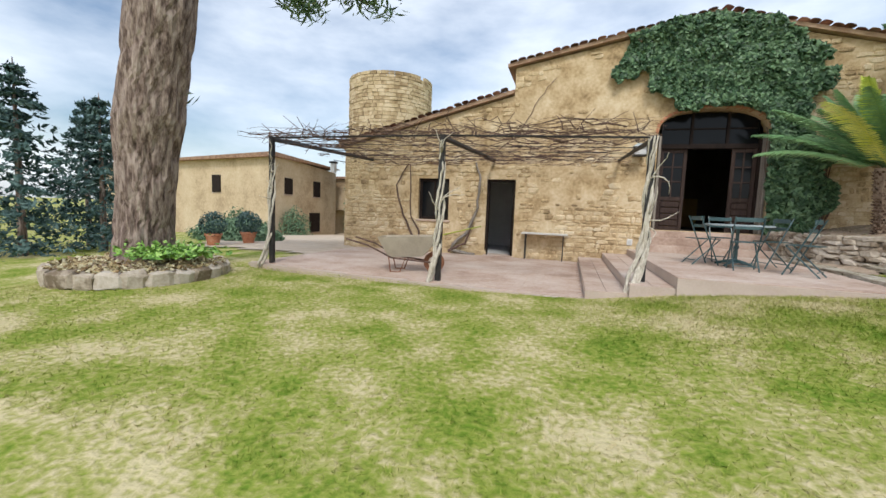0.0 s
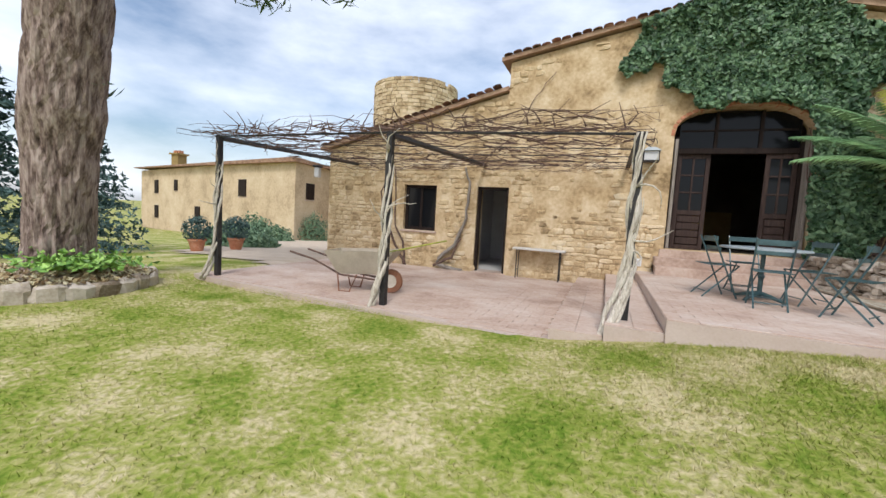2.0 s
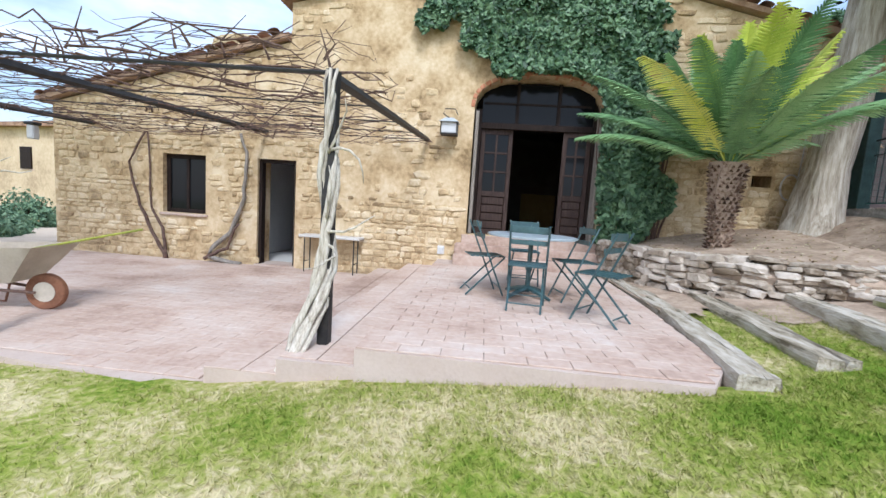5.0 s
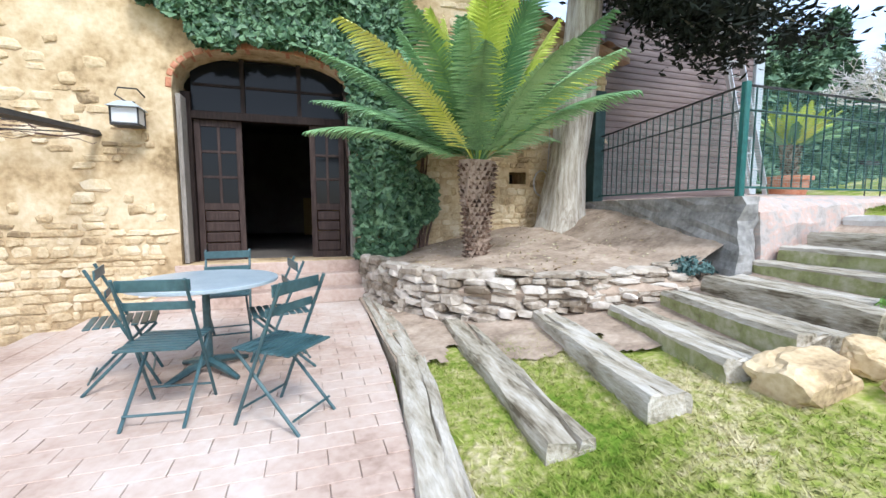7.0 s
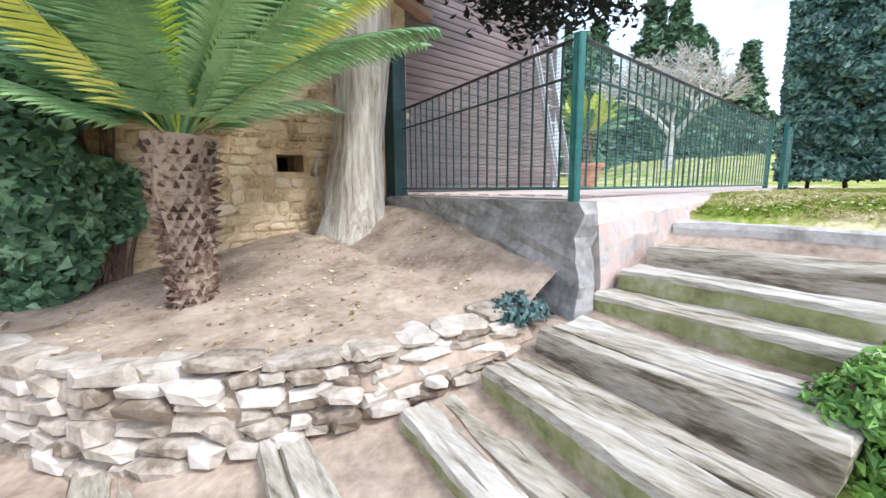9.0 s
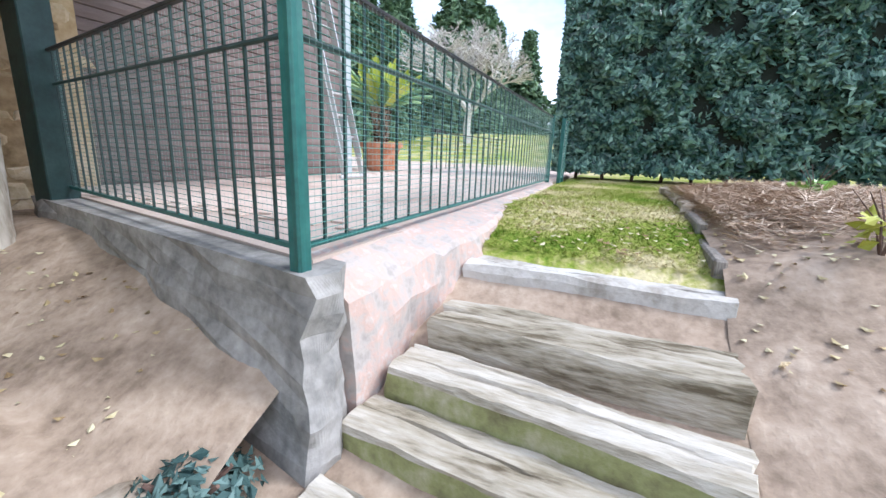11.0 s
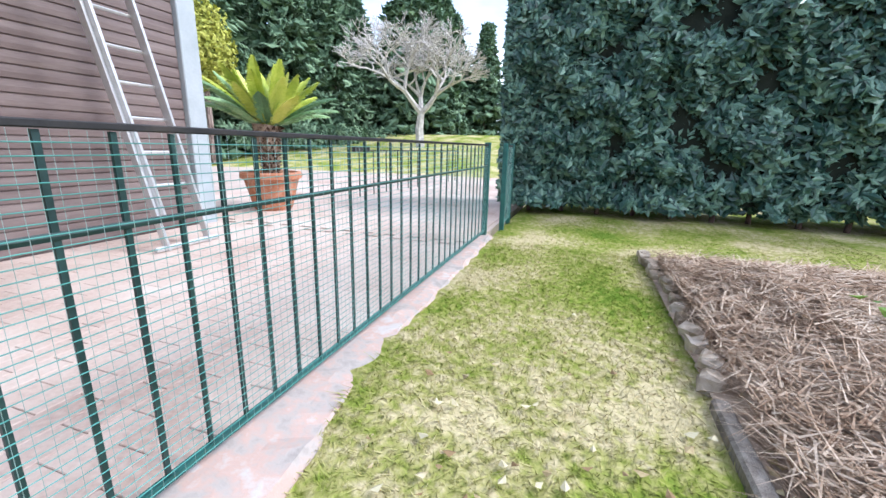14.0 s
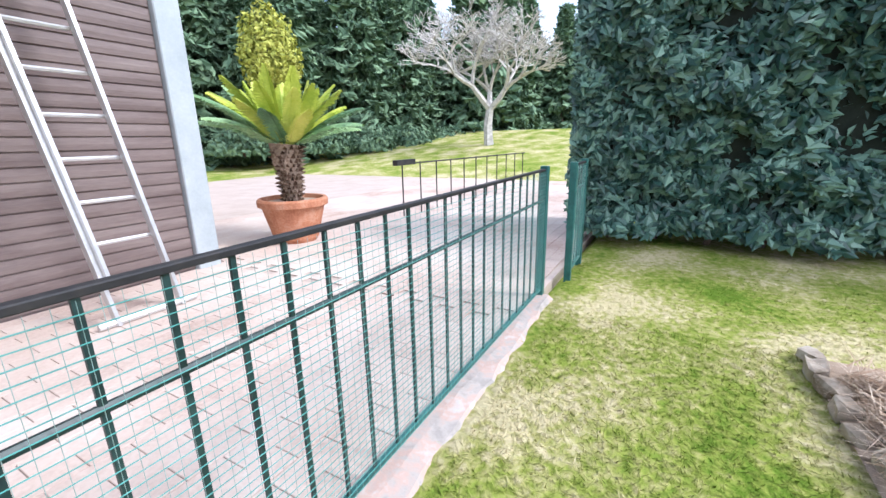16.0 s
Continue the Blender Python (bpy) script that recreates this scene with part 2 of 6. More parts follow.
def lawn_material():
    """Mown grass with fresh and dry patches, fading into bare soil by the bed and gravel on the drive."""
    m = bpy.data.materials.new("lawn_ground")
    m.use_nodes = True
    n, l = m.node_tree.nodes, m.node_tree.links
    b = n["Principled BSDF"]
    geo = n.new("ShaderNodeNewGeometry")
    a1, a2 = n.new("ShaderNodeTexNoise"), n.new("ShaderNodeTexNoise")
    a1.inputs["Scale"].default_value, a1.inputs["Detail"].default_value = 1.25, 7
    a2.inputs["Scale"].default_value, a2.inputs["Detail"].default_value = 19, 7
    for a in (a1, a2):
        l.new(geo.outputs["Position"], a.inputs["Vector"])
    ad = n.new("ShaderNodeMath")
    ad.operation = "MULTIPLY_ADD"
    l.new(a2.outputs["Fac"], ad.inputs[0])
    ad.inputs[1].default_value = 0.68
    l.new(a1.outputs["Fac"], ad.inputs[2])
    r = n.new("ShaderNodeValToRGB")
    e = r.color_ramp.elements
    e.new(0.5), e.new(0.5)
    for i, (p, c) in enumerate([(0.62, (0.135, 0.215, 0.025)), (0.76, (0.255, 0.30, 0.058)), (0.89, (0.39, 0.37, 0.145)), (1.0, (0.56, 0.49, 0.29))]):
        e[i].position, e[i].color = p, (*c, 1)
    l.new(ad.outputs[0], r.inputs["Fac"])
    l.new(r.outputs["Color"], b.inputs["Base Color"])
    b.inputs["Roughness"].default_value, b.inputs["Specular IOR Level"].default_value = 1.0, 0.05
    bp = n.new("ShaderNodeBump")
    bp.inputs["Strength"].default_value, bp.inputs["Distance"].default_value = 0.8, 0.03
    l.new(a2.outputs["Fac"], bp.inputs["Height"])
    l.new(bp.outputs["Normal"], b.inputs["Normal"])
    return m


M_LAWN = lawn_material()
M_BLADE = M_LAWN


# ---- mesh helpers ----
rng = np.random.default_rng(7)


def mesh_object(name, bm, mat, smooth=False):
    me = bpy.data.meshes.new(name)
    bm.to_mesh(me)
    bm.free()
    me.materials.append(mat)
    if smooth:
        me.shade_smooth()
    return new(name, me)


def part(name, bm, mat, parent, label="", smooth=False):
    ob = mesh_object(name, bm, mat, smooth)
    ob.parent = parent
    if label:
        ob["label"] = label
    return ob


def share(name, me, m, parent):
    ob = new(name, me)
    ob.parent = parent
    ob.matrix_local = m
    return ob


def data_object(name, verts, faces, mat, parent=None):
    me = bpy.data.meshes.new(name)
    me.from_pydata(verts, [], faces)
    me.materials.append(mat)
    ob = new(name, me)
    if parent:
        ob.parent = parent
    return ob


def box(bm, lo, hi, bevel=0.0, m=None):
    c = [(a + b) / 2 for a, b in zip(lo, hi)]
    s = [b - a for a, b in zip(lo, hi)]
    mat = Matrix.Translation(c) @ Matrix.Diagonal((*s, 1))
    r = bmesh.ops.create_cube(bm, size=1, matrix=(m @ mat) if m else mat)
    if bevel:
        es = list({e for v in r["verts"] for e in v.link_edges})
        bmesh.ops.bevel(bm, geom=es, offset=bevel, segments=1, affect="EDGES")
    return bm


def boxes(*pairs, bevel=0.0):
    bm = bmesh.new()
    for lo, hi in pairs:
        box(bm, lo, hi, bevel)
    return bm


def tube(bm, pts, radii, seg=8, wobble=0.0):
    """A tube along points; radii one a point."""
    pts = [Vector(p) for p in pts]
    rings, up = [], Vector((0.31, 0.17, 0.93))
    for i, p in enumerate(pts):
        d = (pts[min(i + 1, len(pts) - 1)] - pts[max(i - 1, 0)]).normalized()
        a = d.cross(up)
        if a.length < 0.1:
            a = d.cross(Vector((1, 0, 0)))
        a.normalize()
        b = d.cross(a)
        ring = []
        for k in range(seg):
            t = 2 * math.pi * k / seg
            r = radii[i] * (1 + wobble * noise.noise((p + a * math.cos(t) + b * math.sin(t)) * 2.3))
            ring.append(bm.verts.new(p + (a * math.cos(t) + b * math.sin(t)) * r))
        rings.append(ring)
    for r0, r1 in zip(rings, rings[1:]):
        for k in range(seg):
            bm.faces.new((r0[k], r0[(k + 1) % seg], r1[(k + 1) % seg], r1[k]))
    bm.faces.new(rings[0][::-1])
    bm.faces.new(rings[-1])
    return bm


def rod(a, b, r, seg=6):
    return tube(bmesh.new(), [a, b], [r, r], seg)


def lathe(profile, seg=24):
    bm = bmesh.new()
    rings = [[bm.verts.new((r * math.cos(2 * math.pi * k / seg), r * math.sin(2 * math.pi * k / seg), z)) for k in range(seg)] for r, z in profile]
    for r0, r1 in zip(rings, rings[1:]):
        for k in range(seg):
            bm.faces.new((r0[k], r0[(k + 1) % seg], r1[(k + 1) % seg], r1[k]))
    bm.faces.new(rings[0][::-1])
    bm.faces.new(rings[-1])
    return bm


def thing(name, label, category, at=(0, 0, 0), rz=0, group="", kind=""):
    ob = new(name)
    ob.matrix_world = pose(*at, 0, 0, rz)
    return tagged(ob, label, category, group, kind)


def leaves(name, centres, normals, size, mat, parent=None, long=1.5, fold=0.25):
    """Many small folded leaves, each four points round a midrib."""
    c = np.asarray(centres, float)
    nrm = np.asarray(normals, float) + rng.normal(0, 0.55, c.shape)
    nrm /= np.linalg.norm(nrm, axis=1)[:, None] + 1e-9
    t = rng.normal(0, 1, c.shape)
    t -= (t * nrm).sum(1)[:, None] * nrm
    t /= np.linalg.norm(t, axis=1)[:, None] + 1e-9
    b = np.cross(nrm, t)
    s = (size * rng.uniform(0.6, 1.35, len(c)))[:, None]
    v = np.stack([c - t * s * long / 2, c + b * s / 2 - nrm * s * fold, c + t * s * long / 2, c - b * s / 2 - nrm * s * fold], 1).reshape(-1, 3)
    i = np.arange(len(c)) * 4
    f = np.concatenate([np.stack([i, i + 1, i + 2], 1), np.stack([i, i + 2, i + 3], 1)])
    return data_object(name, v.tolist(), f.tolist(), mat, parent)


def stone_mesh(name, mat, sx, sy, sz, seed):
    """An irregular block: a cube with its corners cut and pushed about."""
    r = random.Random(seed)
    bm = bmesh.new()
    bmesh.ops.create_cube(bm, size=1)
    bmesh.ops.bevel(bm, geom=list(bm.edges), offset=0.2, segments=1, affect="EDGES")
    for v in bm.verts:
        v.co = Vector(((v.co.x + r.uniform(-0.13, 0.13)) * sx, (v.co.y + r.uniform(-0.06, 0.06)) * sy, (v.co.z + r.uniform(-0.16, 0.16)) * sz))
    me = bpy.data.meshes.new(name)
    bm.to_mesh(me)
    bm.free()
    me.materials.append(mat)
    return me


def join_copies(name, protos, places, parent, mat):
    """Copies of small meshes laid out into one mesh."""
    vs, fs, base = [], [], 0
    data = [(np.array([v.co[:] for v in p.vertices]), [tuple(q.vertices) for q in p.polygons]) for p in protos]
    for k, m in places:
        v, f = data[k]
        a = np.array(m)
        vs.append(v @ a[:3, :3].T + a[:3, 3])
        fs += [tuple(i + base for i in q) for q in f]
        base += len(v)
    return tagged(data_object(name, np.concatenate(vs).tolist(), fs, mat, parent), kind="stuff")


def prism(pts, z0, z1s):
    bm = bmesh.new()
    a = [bm.verts.new((x, y, z0)) for x, y in pts]
    b = [bm.verts.new((x, y, z)) for (x, y), z in zip(pts, z1s)]
    bm.faces.new(a[::-1])
    bm.faces.new(b)
    n = len(pts)
    for i in range(n):
        bm.faces.new((a[i], a[(i + 1) % n], b[(i + 1) % n], b[i]))
    bmesh.ops.recalc_face_normals(bm, faces=list(bm.faces))
    return bm


# ---- ground ----
GX = [-80, -40, -26, -14, -9, -5, 0, 1.7, 2.9, 4.2, 5.5, 6.2, 6.9, 7.5, 8.05, 8.45, 8.95, 9.3, 9.7, 10.1, 10.4, 11.5, 30, 45]
GZ = [-1.8, -1.4, -1.0, -0.45, -0.2, -0.02, -0.05, 0.0, 0.17, 0.29, 0.38, 0.45, 0.59, 0.67, 0.78, 0.88, 1.0, 1.12, 1.26, 1.42, 1.66, 1.80, 1.83, 2.6]


def ground_z(x, y):
    z = float(np.interp(x, GX, GZ))
    if x < 9:
        f = min(1, max(0.1, (y + 7) / 11.5))
        z = z * (f + (1 - f) * min(1, max(0, (x - 6.5) / 2.5))) if z > 0 else z
    if x < 5.6 and y < 4:
        z -= 0.028 * (4 - y)
    if y > 11 and x < 9:
        z = min(z, -0.06) - min(1.5, (y - 11) * 0.04)
    if -4.9 < x < 1.75 and 5.2 < y < 26:
        z = min(z, -0.12)
    if 1.6 < x < 5.7 and 5.15 < y < 12:
        z = min(z, -0.1)
    if 5.7 < x < 9 and y > 7.6:
        z = min(z, 0.35)
    if 8.9 < x < 26 and 6.7 < y < 30:
        z = min(z, 1.6)
    if x > 9 and y > 10:
        z = max(z, 1.6 + 0.045 * max(0, y - 16))
    if x > 24:
        z = max(z, 1.83 + 0.14 * (x - 24)) if y > 4 else z
        z = min(z, 3.6)
    return z + 0.02 * noise.noise((x * 0.8, y * 0.8, 0))


def build_ground():
    xs = np.concatenate([[-900, -300, -120, -80, -60], np.arange(-48, -14, 2.0), np.arange(-14, 17, 0.25), np.arange(17, 50, 1.5), [70, 120, 300, 900]])
    ys = np.concatenate([[-900, -300, -90, -40, -20], np.arange(-12, 14, 0.25), np.arange(14, 60, 1.5), [90, 200, 400, 900]])
    v = [(x, y, ground_z(x, y)) for y in ys for x in xs]
    w = len(xs)
    f = [(j * w + i, j * w + i + 1, (j + 1) * w + i + 1, (j + 1) * w + i) for j in range(len(ys) - 1) for i in range(w - 1)]
    ob = data_object("ground", v, f, M_LAWN)
    ob.data.shade_smooth()
    tagged(ob, "mown lawn with green and dry straw-coloured patches", "lawn", kind="structure")
    return ob


build_ground()


def sheet(name, inside, x0, x1, y0, y1, step, lift, mat, height=ground_z):
    """A patch of surface laid over the ground where inside(x, y) holds."""
    xs, ys = np.arange(x0, x1, step), np.arange(y0, y1, step)
    idx, v, f = {}, [], []
    for j, y in enumerate(ys[:-1]):
        for i, x in enumerate(xs[:-1]):
            if inside(x + step / 2, y + step / 2):
                q = []
                for a, b in ((i, j), (i + 1, j), (i + 1, j + 1), (i, j + 1)):
                    if (a, b) not in idx:
                        idx[a, b] = len(v)
                        v.append((xs[a], ys[b], height(xs[a], ys[b]) + lift))
                    q.append(idx[a, b])
                f.append(q)
    ob = data_object(name, v, f, mat)
    ob.data.shade_smooth()
    return ob


tagged(sheet("drive", lambda x, y: y > 7.6 + 0.25 * (-5 - x) * (x < -5) and x < -4.7 and x > -27 and abs((x + 5.5) + 0.62 * (y - 9)) < 4.2 + 0.06 * y, -40, -4, 7, 46, 0.5, 0.03, M_GRAVEL),
       "pale sandy gravel drive between lawn and farmhouse", "drive", kind="structure")


# ---- farmhouse front ----
def wall_outline():
    return [(-5.2, -0.3), (10.2, -0.3), (10.2, 4.35), (7.5, 5.06), (4.35, 5.85), (-0.15, 5.0), (-0.15, 4.3), (-5.2, 3.0)]


AX0, AX1, ASILL, ASPR, ATOP = 3.38, 5.74, 0.92, 3.25, 3.85


def arch_pts(n=14):
    cx, w = (AX0 + AX1) / 2, (AX1 - AX0) / 2
    return [(cx + w * math.cos(math.pi * k / n), ASPR + (ATOP - ASPR) * math.sin(math.pi * k / n) ** 0.75) for k in range(n + 1)]


def front_wall():
    """The gabled front with its door, window and arch cut through."""
    bm = bmesh.new()
    vs = [bm.verts.new((x, 10, z)) for x, z in wall_outline()]
    loops = [[bm.edges.new((vs[i], vs[(i + 1) % len(vs)])) for i in range(len(vs))]]
    holes = [[(-0.785, 0.0), (0.0, 0.0), (0.0, 2.1), (-0.785, 2.1)], [(-2.79, 0.93), (-1.87, 0.93), (-1.87, 2.1), (-2.79, 2.1)],
             [(AX0, ASILL), (AX1, ASILL)] + arch_pts(), [(8.3, 2.1), (8.62, 2.1), (8.62, 2.3), (8.3, 2.3)]]
    for h in holes:
        hv = [bm.verts.new((x, 10, z)) for x, z in h]
        loops.append([bm.edges.new((hv[i], hv[(i + 1) % len(hv)])) for i in range(len(hv))])
    bmesh.ops.triangle_fill(bm, edges=[e for lp in loops for e in lp], use_beauty=True)
    r = bmesh.ops.extrude_face_region(bm, geom=list(bm.faces))
    bmesh.ops.translate(bm, verts=[v for v in r["geom"] if isinstance(v, bmesh.types.BMVert)], vec=(0, 0.5, 0))
    bmesh.ops.recalc_face_normals(bm, faces=list(bm.faces))
    return mesh_object("wall_front", bm, M_WALL)


wall_front = tagged(front_wall(), "ochre rubble-stone farmhouse front with worn lime plaster", "wall", kind="structure")
bm = boxes(((-5.2, 10.5, -0.3), (-4.7, 22, 3.0)), ((-5.2, 21.5, -0.3), (15, 22, 4.3)), ((3.0, 10.5, -0.3), (3.2, 16, 3.6)))
tagged(mesh_object("wall_side", bm, M_WALL), "ochre rubble side and back walls", "wall", kind="structure")
# roof: two slopes on the high part, one on the low part
bm = bmesh.new()
for pts in ([(-5.45, 2.98), (-0.15, 4.34)], [(-0.35, 5.0), (4.35, 5.9), (10.6, 4.28)]):
    for (x0, z0), (x1, z1) in zip(pts, pts[1:]):
        q = [bm.verts.new(p) for p in ((x0, 9.86, z0), (x1, 9.86, z1), (x1, 22.2, z1), (x0, 22.2, z0), (x0, 9.86, z0 + 0.09), (x1, 9.86, z1 + 0.09), (x1, 22.2, z1 + 0.09), (x0, 22.2, z0 + 0.09))]
        for f in ((0, 1, 2, 3), (7, 6, 5, 4), (0, 4, 5, 1), (1, 5, 6, 2), (2, 6, 7, 3), (3, 7, 4, 0)):
            bm.faces.new([q[i] for i in f])
bmesh.ops.recalc_face_normals(bm, faces=list(bm.faces))
roof = tagged(mesh_object("roof", bm, M_ROOF), "old weathered clay tile roof with uneven verge", "roof", kind="structure")
tagged(mesh_object("wall_step", boxes(((-0.15, 10.02, 4.2), (0.25, 21.4, 4.98))), M_STONE_J), "rubble wall between the two roof levels", "wall", kind="structure")
# verge tiles along the front edge
bm = bmesh.new()
for k in range(9):
    a = math.pi * k / 8
    for yy in (0, 0.34):
        bm.verts.new((-0.1 * math.cos(a), yy, 0.04 * math.sin(a)))
bm.verts.ensure_lookup_table()
for k in range(8):
    bm.faces.new([bm.verts[i] for i in (2 * k, 2 * k + 1, 2 * k + 3, 2 * k + 2)])
bmesh.ops.solidify(bm, geom=list(bm.faces), thickness=0.018)
verge_me = bpy.data.meshes.new("roof_tile")
bm.to_mesh(verge_me), bm.free()
verge_me.materials.append(M_ROOF)
rr = random.Random(3)
for (x0, z0), (x1, z1) in (((-5.35, 3.1), (-0.3, 4.42)), ((-0.3, 5.1), (4.35, 5.98)), ((4.45, 5.98), (10.4, 4.42))):
    n = int(math.hypot(x1 - x0, z1 - z0) / 0.21)
    for k in range(n):
        t = (k + 0.5) / n
        share("roof_tile", verge_me, pose(x0 + (x1 - x0) * t, 9.78 + rr.uniform(-0.03, 0.02), z0 + (z1 - z0) * t + rr.uniform(-0.015, 0.02), rr.uniform(-3, 3), -math.degrees(math.atan2(z1 - z0, x1 - x0)), rr.uniform(-5, 5)), roof)


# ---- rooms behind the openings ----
# Hall shell; its dark plaster colour includes the indoor shade.
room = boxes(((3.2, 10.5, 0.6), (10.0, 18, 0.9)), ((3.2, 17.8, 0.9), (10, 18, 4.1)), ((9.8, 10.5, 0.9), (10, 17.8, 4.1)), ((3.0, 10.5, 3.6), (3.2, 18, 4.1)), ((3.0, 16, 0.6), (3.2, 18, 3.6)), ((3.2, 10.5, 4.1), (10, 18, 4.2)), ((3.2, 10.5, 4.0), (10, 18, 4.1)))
tagged(mesh_object("room_shell", room, M_ROOM), "plastered hall behind the arched doors, its dimness put into the colour", "room", kind="structure")
room2 = boxes(((-4.7, 10.5, -0.2), (3.0, 14, -0.01)), ((-4.7, 13.8, 0), (-0.5, 14, 2.7)), ((0.4, 13.8, 0), (3.0, 14, 2.7)), ((-4.7, 10.5, 2.6), (3.0, 14, 2.7)), ((-1.45, 10.5, 0), (-1.38, 13.8, 2.6)), ((0.9, 10.5, 0), (1.0, 13.8, 2.6)))
tagged(mesh_object("passage_shell", room2, M_WHITE), "white plastered passage behind the plank door", "room", kind="structure")
tagged(mesh_object("yellow_board", boxes(((4.9, 16.5, 0.905), (6.05, 16.56, 2.0)), bevel=0.006), M_YBOARD), "yellowish board standing inside the arched doorway", "board")


def plank_door():
    d = thing("door_1", "dark wooden door standing open in its frame", "door", kind="structure")
    part("door_frame", boxes(((-0.785, 10.06, 0), (-0.72, 10.2, 2.1)), ((-0.06, 10.06, 0), (0, 10.2, 2.1)), ((-0.72, 10.06, 2.03), (-0.06, 10.2, 2.1)), bevel=0.004), M_WOOD, d)
    leaf = bmesh.new()
    for k in range(5):
        box(leaf, (-0.10, 10.22 + k * 0.14, 0.02), (-0.06, 10.355 + k * 0.14, 2.02), 0.004)
    part("door_leaf", leaf, M_WOOD, d)
    part("threshold", boxes(((-0.82, 9.97, -0.02), (0.03, 10.5, 0.015))), M_TILE, d)


def small_window():
    w = thing("window_1", "small dark wooden window with grey panes in the rubble wall", "window", kind="structure")
    part("window_frame", boxes(((-2.79, 10.1, 0.93), (-2.71, 10.17, 2.1)), ((-1.95, 10.1, 0.93), (-1.87, 10.17, 2.1)), ((-2.71, 10.1, 2.02), (-1.95, 10.17, 2.1)), ((-2.71, 10.1, 0.93), (-1.95, 10.17, 1.01)), ((-2.36, 10.105, 1.01), (-2.3, 10.165, 2.02)), bevel=0.004), M_WOOD, w)
    for x0, x1 in ((-2.71, -2.36), (-2.3, -1.95)):
        part("pane", boxes(((x0, 10.13, 1.01), (x1, 10.136, 2.02))), M_GLASS, w)
    part("window_sill", boxes(((-2.84, 9.95, 0.87), (-1.82, 10.15, 0.925)), bevel=0.01), M_TILE, w)


plank_door()
small_window()


def glazed_leaf(name, x0, x1, y, rz, parent):
    """A leaf with panes above and raised panels below, hinged at x0."""
    w = x1 - x0
    m = pose(x0, y, ASILL, 0, 0, rz)
    fr = bmesh.new()
    H = 2.02
    for lo, hi in (((0, 0, 0), (0.08, 0.05, H)), ((w - 0.08, 0, 0), (w, 0.05, H)), ((0.08, 0, H - 0.09), (w - 0.08, 0.05, H)), ((0.08, 0, 0.74), (w - 0.08, 0.05, 0.84)), ((0.08, 0, 0), (w - 0.08, 0.05, 0.1)), ((w / 2 - 0.018, 0.005, 0.84), (w / 2 + 0.018, 0.045, H - 0.09)), ((0.08, 0.005, 1.2), (w / 2 - 0.018, 0.045, 1.235)), ((w / 2 + 0.018, 0.005, 1.2), (w - 0.08, 0.045, 1.235)), ((0.08, 0.005, 1.56), (w / 2 - 0.018, 0.045, 1.595)), ((w / 2 + 0.018, 0.005, 1.56), (w - 0.08, 0.045, 1.595))):
        box(fr, lo, hi, 0.004, m)
    leaf = part(name, fr, M_LEAF, parent)
    for k in range(4):
        pb = bmesh.new()
        box(pb, (0.085, 0.008, 0.11 + k * 0.157), (w - 0.085, 0.04, 0.255 + k * 0.157), 0.014, m)
        part("panel", pb, M_LEAF, leaf)
    for k in range(3):
        for c in (0, 1):
            pb = bmesh.new()
            xa = 0.08 + c * (w / 2 - 0.062)
            z0 = (0.84, 1.235, 1.595)[k]
            box(pb, (xa, 0.022, z0), (xa + w / 2 - 0.098, 0.028, (1.2, 1.56, 1.93)[k]), 0, m)
            part("pane", pb, M_GLASS, leaf)


def arch_doors():
    d = thing("door_2", "dark wooden glazed double doors standing open under a transom", "door", kind="structure")
    part("door_frame", boxes(((AX0 + 0.02, 10.3, ASILL), (AX0 + 0.14, 10.45, 3.3)), ((AX1 - 0.14, 10.3, ASILL), (AX1 - 0.02, 10.45, 3.3)), ((AX0 + 0.14, 10.3, 2.94), (AX1 - 0.14, 10.45, 3.05)), bevel=0.006), M_WOOD, d)
    part("transom_mullion", boxes(((4.15, 10.33, 3.05), (4.21, 10.42, 3.8)), ((4.92, 10.33, 3.05), (4.98, 10.42, 3.8)), ((3.55, 10.36, 3.4), (5.55, 10.4, 3.44))), M_WOOD, d)
    part("transom_pane", boxes(((3.52, 10.37, 3.05), (5.6, 10.376, 3.78))), M_GLASS, d)
    glazed_leaf("door_leaf", AX0 + 0.15, 4.14, 10.36, 4, d)
    glazed_leaf("door_leaf", 5.08, AX1 - 0.15, 10.36, -4, d)
    part("shutter", boxes(((AX0 + 0.03, 10.02, ASILL + 0.01), (AX0 + 0.09, 10.29, 3.2)), bevel=0.006), M_GREYWOOD, d, "weathered grey folded shutter board")
    part("shutter", boxes(((AX1 - 0.09, 10.02, ASILL + 0.01), (AX1 - 0.03, 10.29, 3.2)), bevel=0.006), M_GREYWOOD, d, "weathered grey folded shutter board")
    # brick edging round the arch
    pts = arch_pts(22)
    for (x0, z0), (x1, z1) in zip(pts, pts[1:]):
        b = bmesh.new()
        L = math.hypot(x1 - x0, z1 - z0)
        box(b, (-L / 2 + 0.006, 9.985, 0.0), (L / 2 - 0.006, 10.2, 0.07), 0.008, pose((x0 + x1) / 2, 0, (z0 + z1) / 2, 0, math.degrees(math.atan2(z0 - z1, x0 - x1)) * -1, 0))
        part("brick", b, M_POT, d)


arch_doors()


# ---- paving ----
def patio_front(x):
    return float(np.interp(x, [-4.9, -4.3, 0.3, 1.75], [5.62, 5.5, 5.02, 4.86]))


